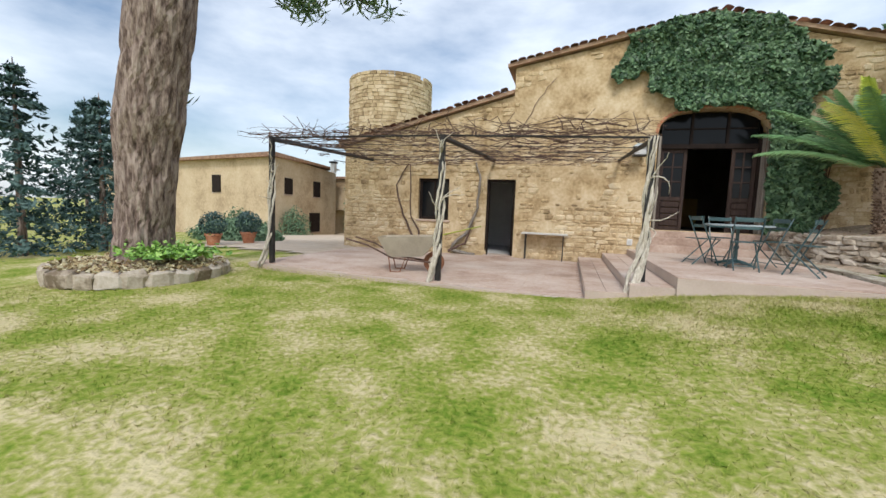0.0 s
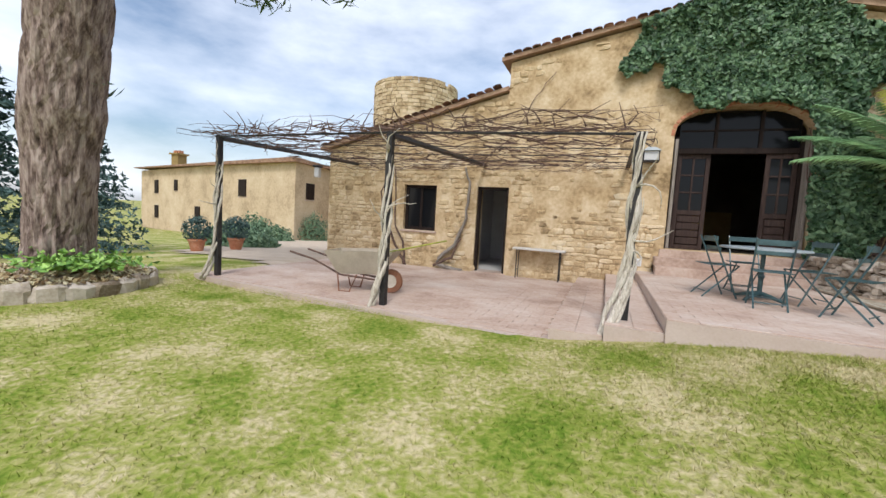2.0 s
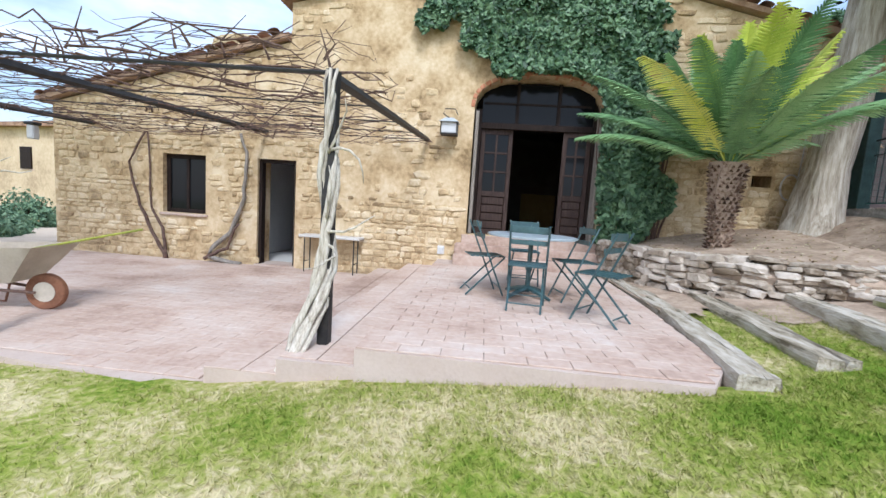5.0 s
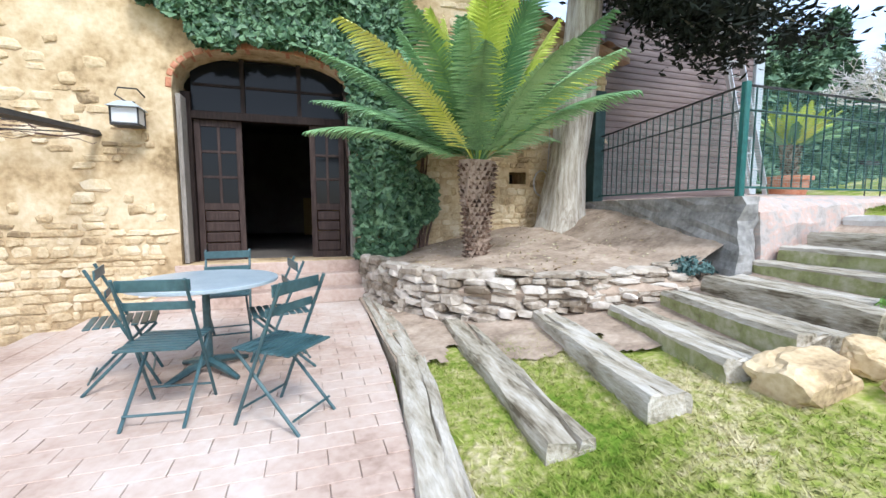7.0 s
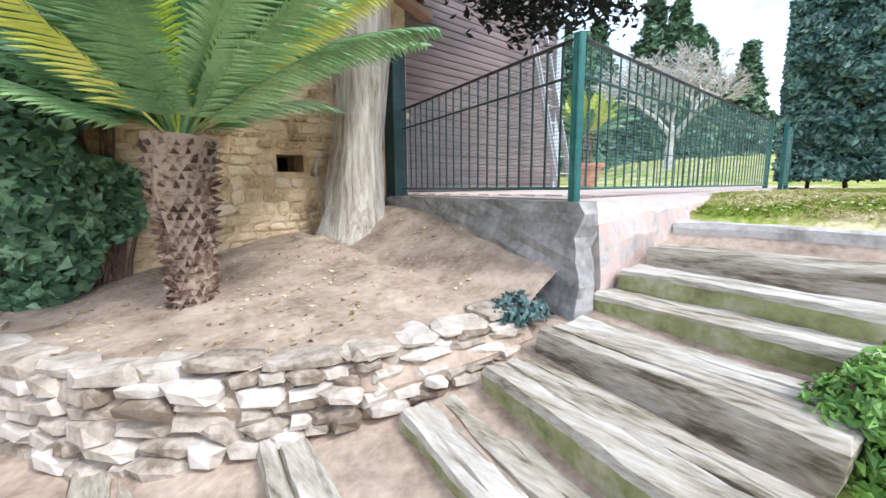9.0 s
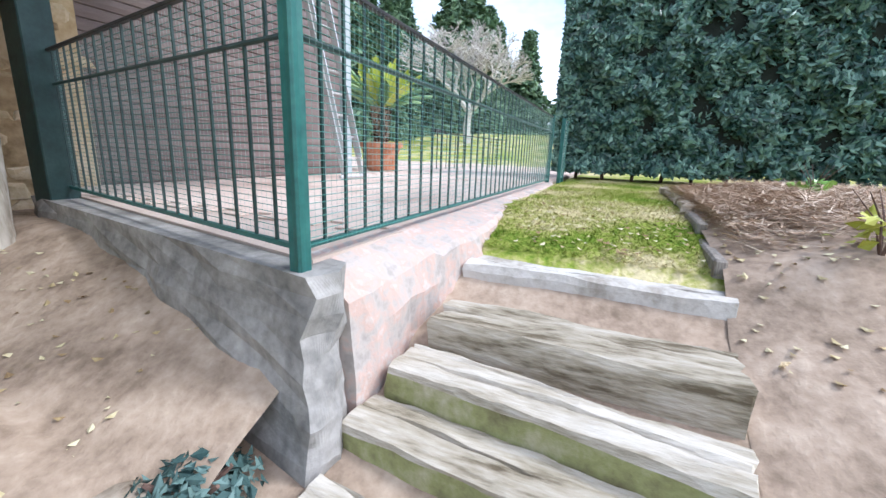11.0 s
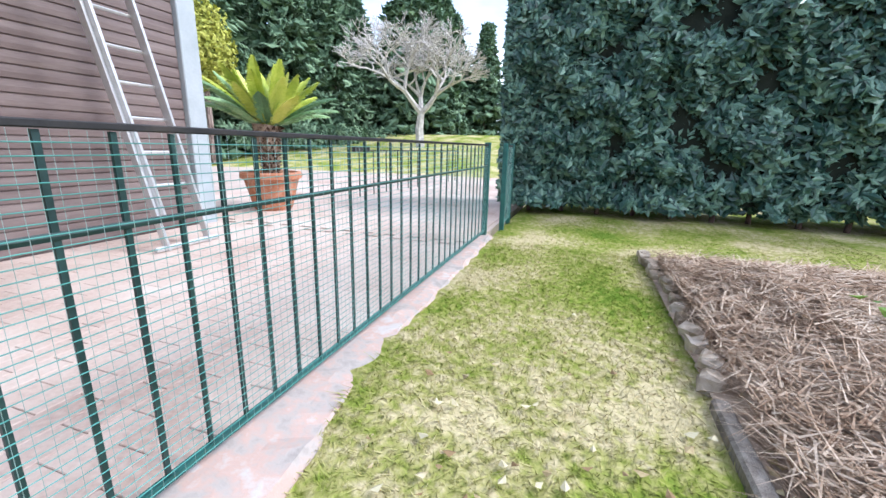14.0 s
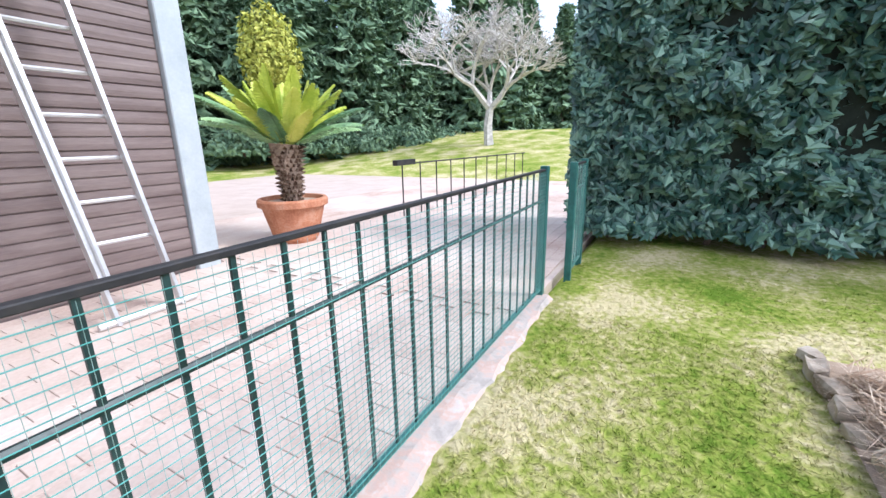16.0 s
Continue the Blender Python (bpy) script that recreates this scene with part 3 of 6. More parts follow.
bm = bmesh.new()
pv = [(-4.7, 10.0), (-4.85, 5.62)] + [(x, patio_front(x)) for x in (-4.3, -2, 0.3, 1.72)] + [(1.72, 10.0)]
top = [bm.verts.new((x, y, -0.012)) for x, y in pv]
low = [bm.verts.new((x, y, -0.25)) for x, y in pv]
bm.faces.new(top)
for i in range(len(pv)):
    j = (i + 1) % len(pv)
    bm.faces.new((top[i], low[i], low[j], top[j]))
bmesh.ops.recalc_face_normals(bm, faces=list(bm.faces))
patio = tagged(mesh_object("patio", bm, M_MORTAR), "faded pink terracotta patio under the pergola", "patio", kind="structure")
SLAB = [(2.88, 4.9), (5.2, 4.84), (5.48, 5.25), (5.62, 6.9), (5.7, 9.0), (5.7, 10.0), (2.88, 10.0)]


def slab_right(y):
    return float(np.interp(y, [4.84, 5.25, 6.9, 9.0], [5.2, 5.48, 5.62, 5.7]))


slab = tagged(mesh_object("raised_terrace", prism(SLAB, -0.2, [0.405] * len(SLAB)), M_MORTAR), "raised terrace paved in pale terracotta brick", "terrace", kind="structure")
for k, (x0, z) in enumerate(((1.72, 0.13), (2.3, 0.27))):
    st = tagged(mesh_object("step", boxes(((x0, 4.98 - 0.04 * k, -0.2), (2.88 if k else 2.296, 10.0, z - 0.012))), M_MORTAR), "long low terracotta step up to the terrace", "step", "steps beside the patio", "structure")
    for r in range(17):
        y0 = 4.98 + r * 0.295
        y1 = min(y0 + 0.2905, 9.99)
        part("tile", boxes(((x0 + 0.003, y0, z - 0.012), (x0 + 0.283, y1, z)), bevel=0.003), M_TILE, st)
        part("tile", boxes(((x0 + 0.291, y0, z - 0.012), (x0 + 0.572, y1, z)), bevel=0.003), M_TILE, st)
for k, (y0, z) in enumerate(((9.36, 0.58), (9.68, 0.75))):
    tagged(mesh_object("step", boxes(((3.2, y0, 0.4), (5.82, 10.0, z)), bevel=0.012), M_TILE), "worn terracotta step below the arched doors", "step", "steps below the arched doors", "structure")
tagged(mesh_object("door_sill", boxes(((3.3, 9.95, 0.74), (5.8, 10.5, 0.91)), bevel=0.01), M_TILE), "worn terracotta sill of the arched doors", "sill", kind="structure")

tile_bm = bmesh.new()
box(tile_bm, (0, 0, 0), (0.2905, 0.1425, 0.014), 0.003)
tile_me = bpy.data.meshes.new("tile")
tile_bm.to_mesh(tile_me), tile_bm.free()
tile_me.materials.append(M_TILE)


def tiles(parent, x0, x1, front, y1, z, cap, mat_joined, origin_y, right=None):
    """Bricks in running bond: the first rows singly, the rest joined."""
    n, rest, y, row = 0, [], origin_y, 0
    while y < y1 - 0.14:
        x = x0 - (0.147 if row % 2 else 0)
        while x < x1 - 0.02:
            xa = max(x, x0)
            w = min(x + 0.2905, min(x1, right(y) - 0.006) if right else x1) - xa
            if w > 0.06 and y > front(xa) and y > front(xa + w):
                m = Matrix.Translation((xa, y, z + rr.uniform(-0.002, 0.002))) @ Matrix.Diagonal((w / 0.2905, 1, 1, 1))
                if n < cap:
                    share("tile", tile_me, m, parent)
                    n += 1
                else:
                    rest.append((0, m))
            x += 0.294
        y += 0.146
        row += 1
    if rest:
        join_copies("tiles", [tile_me], rest, parent, mat_joined)


# ---- pergola ----
def pergola():
    p = thing("pergola", "black iron pergola with thin rails fixed to the wall", "pergola")
    tops = [(-4.31, 5.68, 2.53, -0.1), (-0.66, 5.38, 2.46, -0.1), (2.5, 5.32, 2.37, -0.1)]
    for x, y, zt, zb in tops:
        part("post", boxes(((x - 0.045, y - 0.045, zb), (x + 0.045, y + 0.045, zt)), bevel=0.006), M_BLACK, p)
    for x, y, zt, zb in tops:
        b = bmesh.new()
        tube(b, [(x, y, zt - 0.05), (x + 0.05, 10.02, 2.62)], [0.045, 0.045], 4)
        part("beam", b, M_BLACK, p)
    for i in range(2):
        (x0, y0, z0, _), (x1, y1, z1, _) = tops[i], tops[i + 1]
        part("rail", rod((x0, y0, z0 - 0.02), (x1, y1, z1 - 0.02), 0.016), M_BLACK, p)
    for y in (6.5, 7.6, 8.7, 9.7):
        f = (y - 5.4) / 4.6
        part("wire", rod((-4.3, y, 2.5 + 0.1 * f), (2.5, y, 2.32 + 0.28 * f), 0.008, 5), M_BLACK, p)
    return p


pergola()


def grapevine(x, y, seed, thick, side):
    """A bare vine: twisted stems up the post, canes spread over the rails."""
    r = random.Random(seed)
    v = thing("grapevine", "bare pale grapevine twisted round a pergola post", "vine", group="vines on the pergola")
    n = 5 if x > 2 else 3
    for k in range(n):
        b = bmesh.new()
        ph, turns = 2 * math.pi * k / n + r.uniform(-0.4, 0.4), r.uniform(0.9, 1.7)
        out = side * r.uniform(0.14, 0.32) * (1 if x > 2 else 0.6)
        pts, rad = [], []
        for i in range(27):
            t = i / 26
            flare = max(0, 1 - t / 0.42) ** 1.6
            a = ph + turns * 2 * math.pi * t
            hug = 0.05 + 0.025 * math.sin(9 * t + ph)
            pts.append((x + math.cos(a) * hug + out * flare + r.gauss(0, 0.006), y - 0.03 + math.sin(a) * hug - (0.34 if x > 2 else 0.14) * flare, -0.06 + 2.42 * t))
            rad.append(thick * (1.0 - 0.55 * t) * r.uniform(0.8, 1.22) * (0.75 if k > 2 else 1))
        tube(b, pts, rad, 8, 0.35)
        part("stem", b, M_VINE, v, smooth=True)
    for k in range(5):
        b = bmesh.new()
        z0 = r.uniform(0.9, 2.2)
        p = [Vector((x, y - 0.05, z0))]
        d = Vector((r.uniform(-1, 1), r.uniform(-0.8, 0.2), r.uniform(-0.2, 0.9))).normalized()
        for i in range(5):
            p.append(p[-1] + d * 0.09)
            d = (d + Vector((r.gauss(0, 0.4), r.gauss(0, 0.3), r.gauss(0.1, 0.4)))).normalized()
        tube(b, p, [0.014, 0.012, 0.01, 0.008, 0.006, 0.003], 5)
        part("spur", b, M_VINE, v, smooth=True)
    return v


grapevine(-4.31, 5.68, 11, 0.03, -1)
grapevine(-0.66, 5.38, 12, 0.032, -1)
grapevine(2.5, 5.32, 13, 0.034, -1)


def canes():
    """The tangle of bare canes lying over the rails."""
    r = random.Random(21)
    b = bmesh.new()
    for k in range(420):
        x, y = r.uniform(-4.5, 2.4), r.uniform(5.3, 9.9)
        if r.random() < 0.3:
            y = r.uniform(5.2, 6.2)
        ang = r.choice((0, math.pi)) + r.gauss(0, 0.45)
        L = r.uniform(0.6, 2.2)
        pts, z = [], 2.5 + r.uniform(-0.05, 0.09)
        for i in range(6):
            pts.append((x, y, z + r.uniform(-0.03, 0.05)))
            x += math.cos(ang) * L / 6
            y += math.sin(ang) * L / 6
            ang += r.gauss(0, 0.28)
            z = max(2.34, min(2.62, z + r.gauss(0, 0.025)))
            x, y = min(2.7, max(-4.6, x)), min(9.93, max(5.1, y))
        r0 = r.choice((0.004, 0.005, 0.006, 0.011))
        tube(b, pts, [r0 * (1 - 0.12 * i) for i in range(6)], 4)
    for k in range(46):
        x, y = r.uniform(-4.5, 2.4), r.uniform(5.2, 5.8)
        tube(b, [(x, y, 2.48), (x + r.uniform(-0.1, 0.1), y, 2.6), (x + r.uniform(-0.25, 0.25), y + r.uniform(-0.1, 0.1), 2.62 + r.uniform(0.02, 0.2))], [0.012, 0.008, 0.004], 4)
    return tagged(mesh_object("vine_canes", b, M_TWIG), "tangle of bare brown vine canes over the pergola", "vine", kind="stuff")


canes()


def wall_vine():
    v = thing("wall_vine", "bare old vine climbing the wall beside the window", "vine")
    for k, pts in enumerate(([(-1.0, 9.85, 0), (-1.75, 9.88, 0.12), (-1.3, 9.9, 0.6), (-1.02, 9.92, 1.3), (-0.95, 9.93, 2.1), (-1.1, 9.93, 2.55)], [(-2.6, 9.85, 0), (-2.95, 9.9, 0.5), (-3.3, 9.93, 1.2), (-3.45, 9.93, 1.9), (-3.1, 9.93, 2.5)], [(-2.6, 9.86, 0), (-2.7, 9.9, 0.6), (-3.0, 9.93, 1.0), (-3.05, 9.93, 2.5)], [(-0.8, 9.95, 2.6), (0.1, 9.95, 3.4), (0.5, 9.95, 4.2), (0.9, 9.95, 4.7)], [(-1.8, 9.86, 0.05), (-1.35, 9.88, 0.3), (-1.1, 9.9, 0.8)])):
        b = bmesh.new()
        fine = []
        for a, c in zip(pts, pts[1:]):
            for i in range(4):
                fine.append(Vector(a).lerp(Vector(c), i / 4) + Vector((rr.uniform(-0.03, 0.03), 0, rr.uniform(-0.02, 0.02))))
        fine.append(Vector(pts[-1]))
        r0 = (0.055, 0.035, 0.03, 0.012, 0.04)[k]
        tube(b, fine, [r0 * (1 - 0.5 * i / len(fine)) for i in range(len(fine))], 6, 0.3)
        part("stem", b, M_TWIG if k != 0 else M_GREYWOOD, v, smooth=True)


wall_vine()


# ---- ivy ----
def ivy():
    t = thing("ivy", "dense dark green ivy over the wall and arch", "ivy")
    c = []
    rg = np.random.default_rng(5)
    while len(c) < 15000:
        x, z = rg.uniform(2.0, 7.2), rg.uniform(0.95, 6.05)
        n = 0.34 * noise.noise((x * 1.5, z * 1.5, 4)) + 0.2 * noise.noise((x * 4, z * 4, 1))
        roofz = 5.0 + (x + 0.15) * 0.19 if x < 4.35 else 5.85 - (x - 4.35) * 0.26
        left = np.interp(z, [3.3, 3.8, 4.3, 4.9, 5.4, 6], [4.6, 3.6, 2.9, 2.2, 2.6, 3.2])
        right = np.interp(z, [0.9, 1.6, 2.6, 3.4, 4.0, 5.0, 5.6], [6.45, 6.75, 6.8, 6.45, 6.5, 6.6, 5.6])
        lowz = np.interp(x, [2.2, 3.4, 3.9, 4.6, 5.3, 5.62, 5.7], [4.9, 4.1, 3.78, 3.82, 3.72, 3.3, 0.95])
        if z > lowz + n and left + n < x < right + n and z < roofz + 0.12 + n * 0.4:
            if z < 1.3 and rg.random() < 0.5:
                continue
            th = 0.16 + 0.16 * (0.5 + noise.noise((x * 2.2, z * 2.2, 9))) + (0.3 * max(0, 1 - ((x - 6.2) / 0.6) ** 2) * max(0, 1 - ((z - 1.9) / 1.2) ** 2) if x > 5.6 else 0)
            c.append((x, 9.99 - th * rg.uniform(0.25, 1) ** 0.6, z))
    leaves("ivy_leaves", c, np.tile((0, -1, 0.35), (len(c), 1)), 0.1, M_IVY, t, 1.25)
    b = bmesh.new()
    for k in range(26):
        x = 5.75 + rr.uniform(0, 1.1)
        pts = [(x + rr.uniform(-0.05, 0.05), 9.93, 0.95)]
        for i in range(8):
            pts.append((pts[-1][0] + rr.uniform(-0.1, 0.08), 9.94 - rr.uniform(0, 0.04), pts[-1][2] + 0.3))
        tube(b, pts, [0.022 * (1 - 0.09 * i) for i in range(9)], 5)
    part("ivy_stems", b, M_TWIG, t)


ivy()


# ---- table and chairs on the terrace ----
def folding_chair(at, rz):
    c = thing("folding_chair", "dark green slatted metal bistro chair, unfolded", "chair", at, rz, "chairs round the table")
    for s in (-0.19, 0.19):
        part("leg", rod((s, -0.2, 0), (s, 0.17, 0.86), 0.011), M_TABLE, c)
        part("leg", rod((s * 0.88, 0.24, 0), (s * 0.88, -0.2, 0.45), 0.011), M_TABLE, c)
    part("crossbar", rod((-0.19, -0.16, 0.1), (0.19, -0.16, 0.1), 0.008), M_TABLE, c)
    part("crossbar", rod((-0.167, 0.2, 0.08), (0.167, 0.2, 0.08), 0.008), M_TABLE, c)
    for k in range(8):
        y = -0.2 + k * 0.052
        part("seat_slat", boxes(((-0.19, y, 0.452), (0.19, y + 0.042, 0.464)), bevel=0.003), M_TABLE, c)
    for z, h in ((0.66, 0.05), (0.78, 0.07)):
        y = -0.2 + 0.37 * z / 0.86
        part("back_slat", boxes(((-0.2, y - 0.022, z), (0.2, y - 0.01, z + h)), bevel=0.003), M_TABLE, c)
    return c


chair = folding_chair((3.74, 7.12, 0.42), 104)
copy_thing(chair, pose(4.18, 6.5, 0.42, 0, 0, 172))
copy_thing(chair, pose(4.86, 6.22, 0.42, 0, 0, -128))
copy_thing(chair, pose(4.78, 7.1, 0.42, 0, 0, -78))
copy_thing(chair, pose(4.28, 7.95, 0.42, 0, 0, 4))


def bistro_table():
    t = thing("bistro_table", "round pale blue metal garden table on a pedestal", "table", (4.27, 7.12, 0.42))
    part("tabletop", lathe([(0.0, 0.70), (0.5, 0.70), (0.515, 0.705), (0.515, 0.725), (0.5, 0.73), (0.0, 0.731)], 40), M_TTOP, t)
    part("pedestal", lathe([(0.03, 0.05), (0.03, 0.3), (0.045, 0.33), (0.028, 0.37), (0.028, 0.7)], 14), M_TABLE, t)
    for a in (45, 135, 225, 315):
        b = bmesh.new()
        d = (math.cos(radians(a)), math.sin(radians(a)))
        tube(b, [(0, 0, 0.1), (d[0] * 0.15, d[1] * 0.15, 0.07), (d[0] * 0.33, d[1] * 0.33, 0.018)], [0.035, 0.03, 0.018], 6)
        part("foot", b, M_TABLE, t)


bistro_table()


def console():
    t = thing("console_table", "stone shelf table on thin iron legs against the wall", "table")
    part("tabletop", boxes(((0.26, 9.62, 0.665), (1.43, 9.97, 0.71)), bevel=0.008), M_MARBLE, t)
    for x in (0.36, 1.32):
        for y in (9.67, 9.93):
            part("leg", rod((x, y, 0), (x, y, 0.665), 0.012), M_BLACK, t)
        part("crossbar", rod((x, 9.67, 0.2), (x, 9.93, 0.2), 0.008), M_BLACK, t)


console()


def wall_lantern(x, y, z):
    t = thing("wall_lantern", "grey metal wall lantern under a scrolled iron bracket", "lamp")
    part("body", boxes(((x - 0.14, y - 0.11, z - 0.13), (x + 0.14, y + 0.11, z + 0.06)), bevel=0.01), M_LAMPG, t, "frosted grey glass box")
    for sx in (-1, 1):
        for sy in (-1, 1):
            part("corner_bar", boxes(((x + sx * 0.142 - 0.008, y + sy * 0.112 - 0.008, z - 0.15), (x + sx * 0.142 + 0.008, y + sy * 0.112 + 0.008, z + 0.08))), M_BLACK, t)
    b = bmesh.new()
    bmesh.ops.create_cone(b, segments=4, radius1=0.24, radius2=0.1, depth=0.08, cap_ends=True, matrix=pose(x, y, z + 0.1, 0, 0, 45))
    part("roof", b, M_GREYP, t)
    part("bottom", boxes(((x - 0.15, y - 0.12, z - 0.155), (x + 0.15, y + 0.12, z - 0.13))), M_BLACK, t)
    b = bmesh.new()
    tube(b, [(x, y, z + 0.14), (x - 0.12, y, z + 0.22), (x - 0.1, y + 0.05, z + 0.32), (x + 0.08, y + 0.1, z + 0.33), (x + 0.12, 10.02, z + 0.26)], [0.01] * 5, 6)
    part("bracket", b, M_BLACK, t)
    part("arm", rod((x, y, z + 0.14), (x, 10.02, z + 0.2), 0.01), M_BLACK, t)


wall_lantern(2.96, 9.76, 2.84)
so = thing("wall_socket", "white outdoor socket on the rubble wall", "socket")
part("plate", boxes(((2.86, 9.965, 0.5), (2.99, 10.0, 0.66)), bevel=0.008), M_WHITE, so)
part("cover", boxes(((2.885, 9.955, 0.53), (2.965, 9.968, 0.63)), bevel=0.004), M_LAMPG, so)


def wheelbarrow():
    w = thing("wheelbarrow", "old cream wheelbarrow with a rusty wheel on the patio", "wheelbarrow", (-1.5, 6.12, 0), 12)
    b = bmesh.new()
    lo = [(-0.35, -0.2, 0.28), (0.3, -0.2, 0.32), (0.3, 0.2, 0.32), (-0.35, 0.2, 0.28)]
    hi = [(-0.55, -0.33, 0.66), (0.62, -0.33, 0.72), (0.62, 0.33, 0.72), (-0.55, 0.33, 0.66)]
    a, c = [b.verts.new(p) for p in lo], [b.verts.new(p) for p in hi]
    b.faces.new(a)
    for i in range(4):
        b.faces.new((a[i], a[(i + 1) % 4], c[(i + 1) % 4], c[i]))
    bmesh.ops.solidify(b, geom=list(b.faces), thickness=0.012)
    part("tray", b, M_BARROW, w)
    for s in (-1, 1):
        b = bmesh.new()
        tube(b, [(-1.15, s * 0.3, 0.6), (-0.75, s * 0.27, 0.5), (-0.3, s * 0.2, 0.27), (0.45, s * 0.09, 0.2)], [0.017] * 4, 7)
        part("handle", b, M_TWIG, w)
        b = bmesh.new()
        tube(b, [(-0.35, s * 0.2, 0.28), (-0.3, s * 0.24, 0.01), (-0.12, s * 0.24, 0.01), (-0.02, s * 0.2, 0.29)], [0.013] * 4, 6)
        part("leg", b, M_RUBBER, w)
    t = bmesh.new()
    bmesh.ops.create_cone(t, segments=22, radius1=0.2, radius2=0.2, depth=0.075, cap_ends=True, matrix=pose(0.5, 0, 0.2, 90, 0, 0))
    bmesh.ops.bevel(t, geom=list(t.edges), offset=0.012, segments=1, affect="EDGES")
    wheel = part("wheel", t, M_RUBBER, w, "rust-red wheel")
    t = bmesh.new()
    bmesh.ops.create_cone(t, segments=16, radius1=0.11, radius2=0.11, depth=0.09, cap_ends=True, matrix=pose(0.5, 0, 0.2, 90, 0, 0))
    part("rim", t, M_BARROW, wheel)


wheelbarrow()
rk = thing("garden_cane", "pale green garden cane lying across the barrow", "garden cane")
part("cane", rod((-1.35, 6.05, 0.6), (-0.2, 6.6, 0.92), 0.014), M_YEL, rk)


# ---- planted bank, dry-stone wall and sleeper steps ----
RUB = [(5.84, 9.75), (5.9, 9.1), (6.12, 8.3), (6.5, 7.6), (7.0, 7.12), (7.55, 6.78), (8.1, 6.68), (8.5, 6.62)]


def rub_y(x):
    return float(np.interp(x, [p[0] for p in RUB], [p[1] for p in RUB]))


def bank_z(x, y):
    if x > 8.5:
        t = min(1, max(0, (x - 8.5) / 0.9))
        z = 1.08 + 0.45 * t + 0.14 * min(1, max(0, (y - 6.6) / 2.5))
    else:
        z = 0.98 + 0.10 * min(1, max(0, (x - 6) / 2.5)) + 0.30 * min(1, max(0, (y - rub_y(x)) / 2.6)) * min(1, max(0, (x - 6.3) / 2))
    return z + 0.03 * noise.noise((x * 2, y * 2, 3)) + 0.012 * noise.noise((x * 9, y * 9, 3))


tagged(sheet("planted_bank", lambda x, y: y > rub_y(x) + 0.06 and x > 5.86 and (x < 8.6 or y > 6.52), 5.85, 9.8, 6.4, 10.1, 0.08, 0.0, M_SOIL, bank_z),
       "dry leaf-littered soil bank above the stone wall", "soil", kind="structure")


def rubble_wall():
    w = thing("retaining_wall", "low dry-stone retaining wall of pale irregular rocks", "stone wall", kind="structure")
    me = [stone_mesh("stone", M_DRY, 1, 1, 1, s) for s in range(12)]
    pts = [Vector((*p, 0)) for p in RUB]
    lens = [0]
    for a, b in zip(pts, pts[1:]):
        lens.append(lens[-1] + (b - a).length)
    r = random.Random(4)

    def at(s):
        for i in range(len(pts) - 1):
            if s <= lens[i + 1]:
                d = (pts[i + 1] - pts[i]).normalized()
                return pts[i] + d * (s - lens[i]), math.degrees(math.atan2(d.y, d.x))
        return pts[-1], -4
    s_end = lens[-1]
    z_rows = 6
    for row in range(z_rows):
        s = r.uniform(-0.1, 0.05)
        while s < s_end:
            L = r.uniform(0.11, 0.32) if row < z_rows - 1 else r.uniform(0.2, 0.42)
            p, a = at(min(s + L / 2, s_end))
            zb = float(np.interp(p.x, [5.8, 6.5, 7.2, 8.5], [0.42, 0.50, 0.68, 0.88]))
            zt = bank_z(p.x, p.y + 0.1) + 0.03
            h = (zt - zb) / z_rows
            z = zb + h * (row + 0.5) + r.uniform(-0.02, 0.02)
            m = pose(p.x, p.y + 0.02 + 0.03 * row + r.uniform(-0.03, 0.03), z, r.uniform(-6, 6), r.uniform(-6, 6), a + r.uniform(-8, 8)) @ Matrix.Diagonal((L * 1.0, r.uniform(0.2, 0.28), h * r.uniform(0.85, 1.35), 1))
            share("stone", r.choice(me), m, w)
            s += L
    part("backing", tube(bmesh.new(), [(p[0] + 0.13, p[1] + 0.17, 0.62 + 0.04 * i) for i, p in enumerate(RUB)], [0.24] * len(RUB), 6), M_SOIL, w)


rubble_wall()


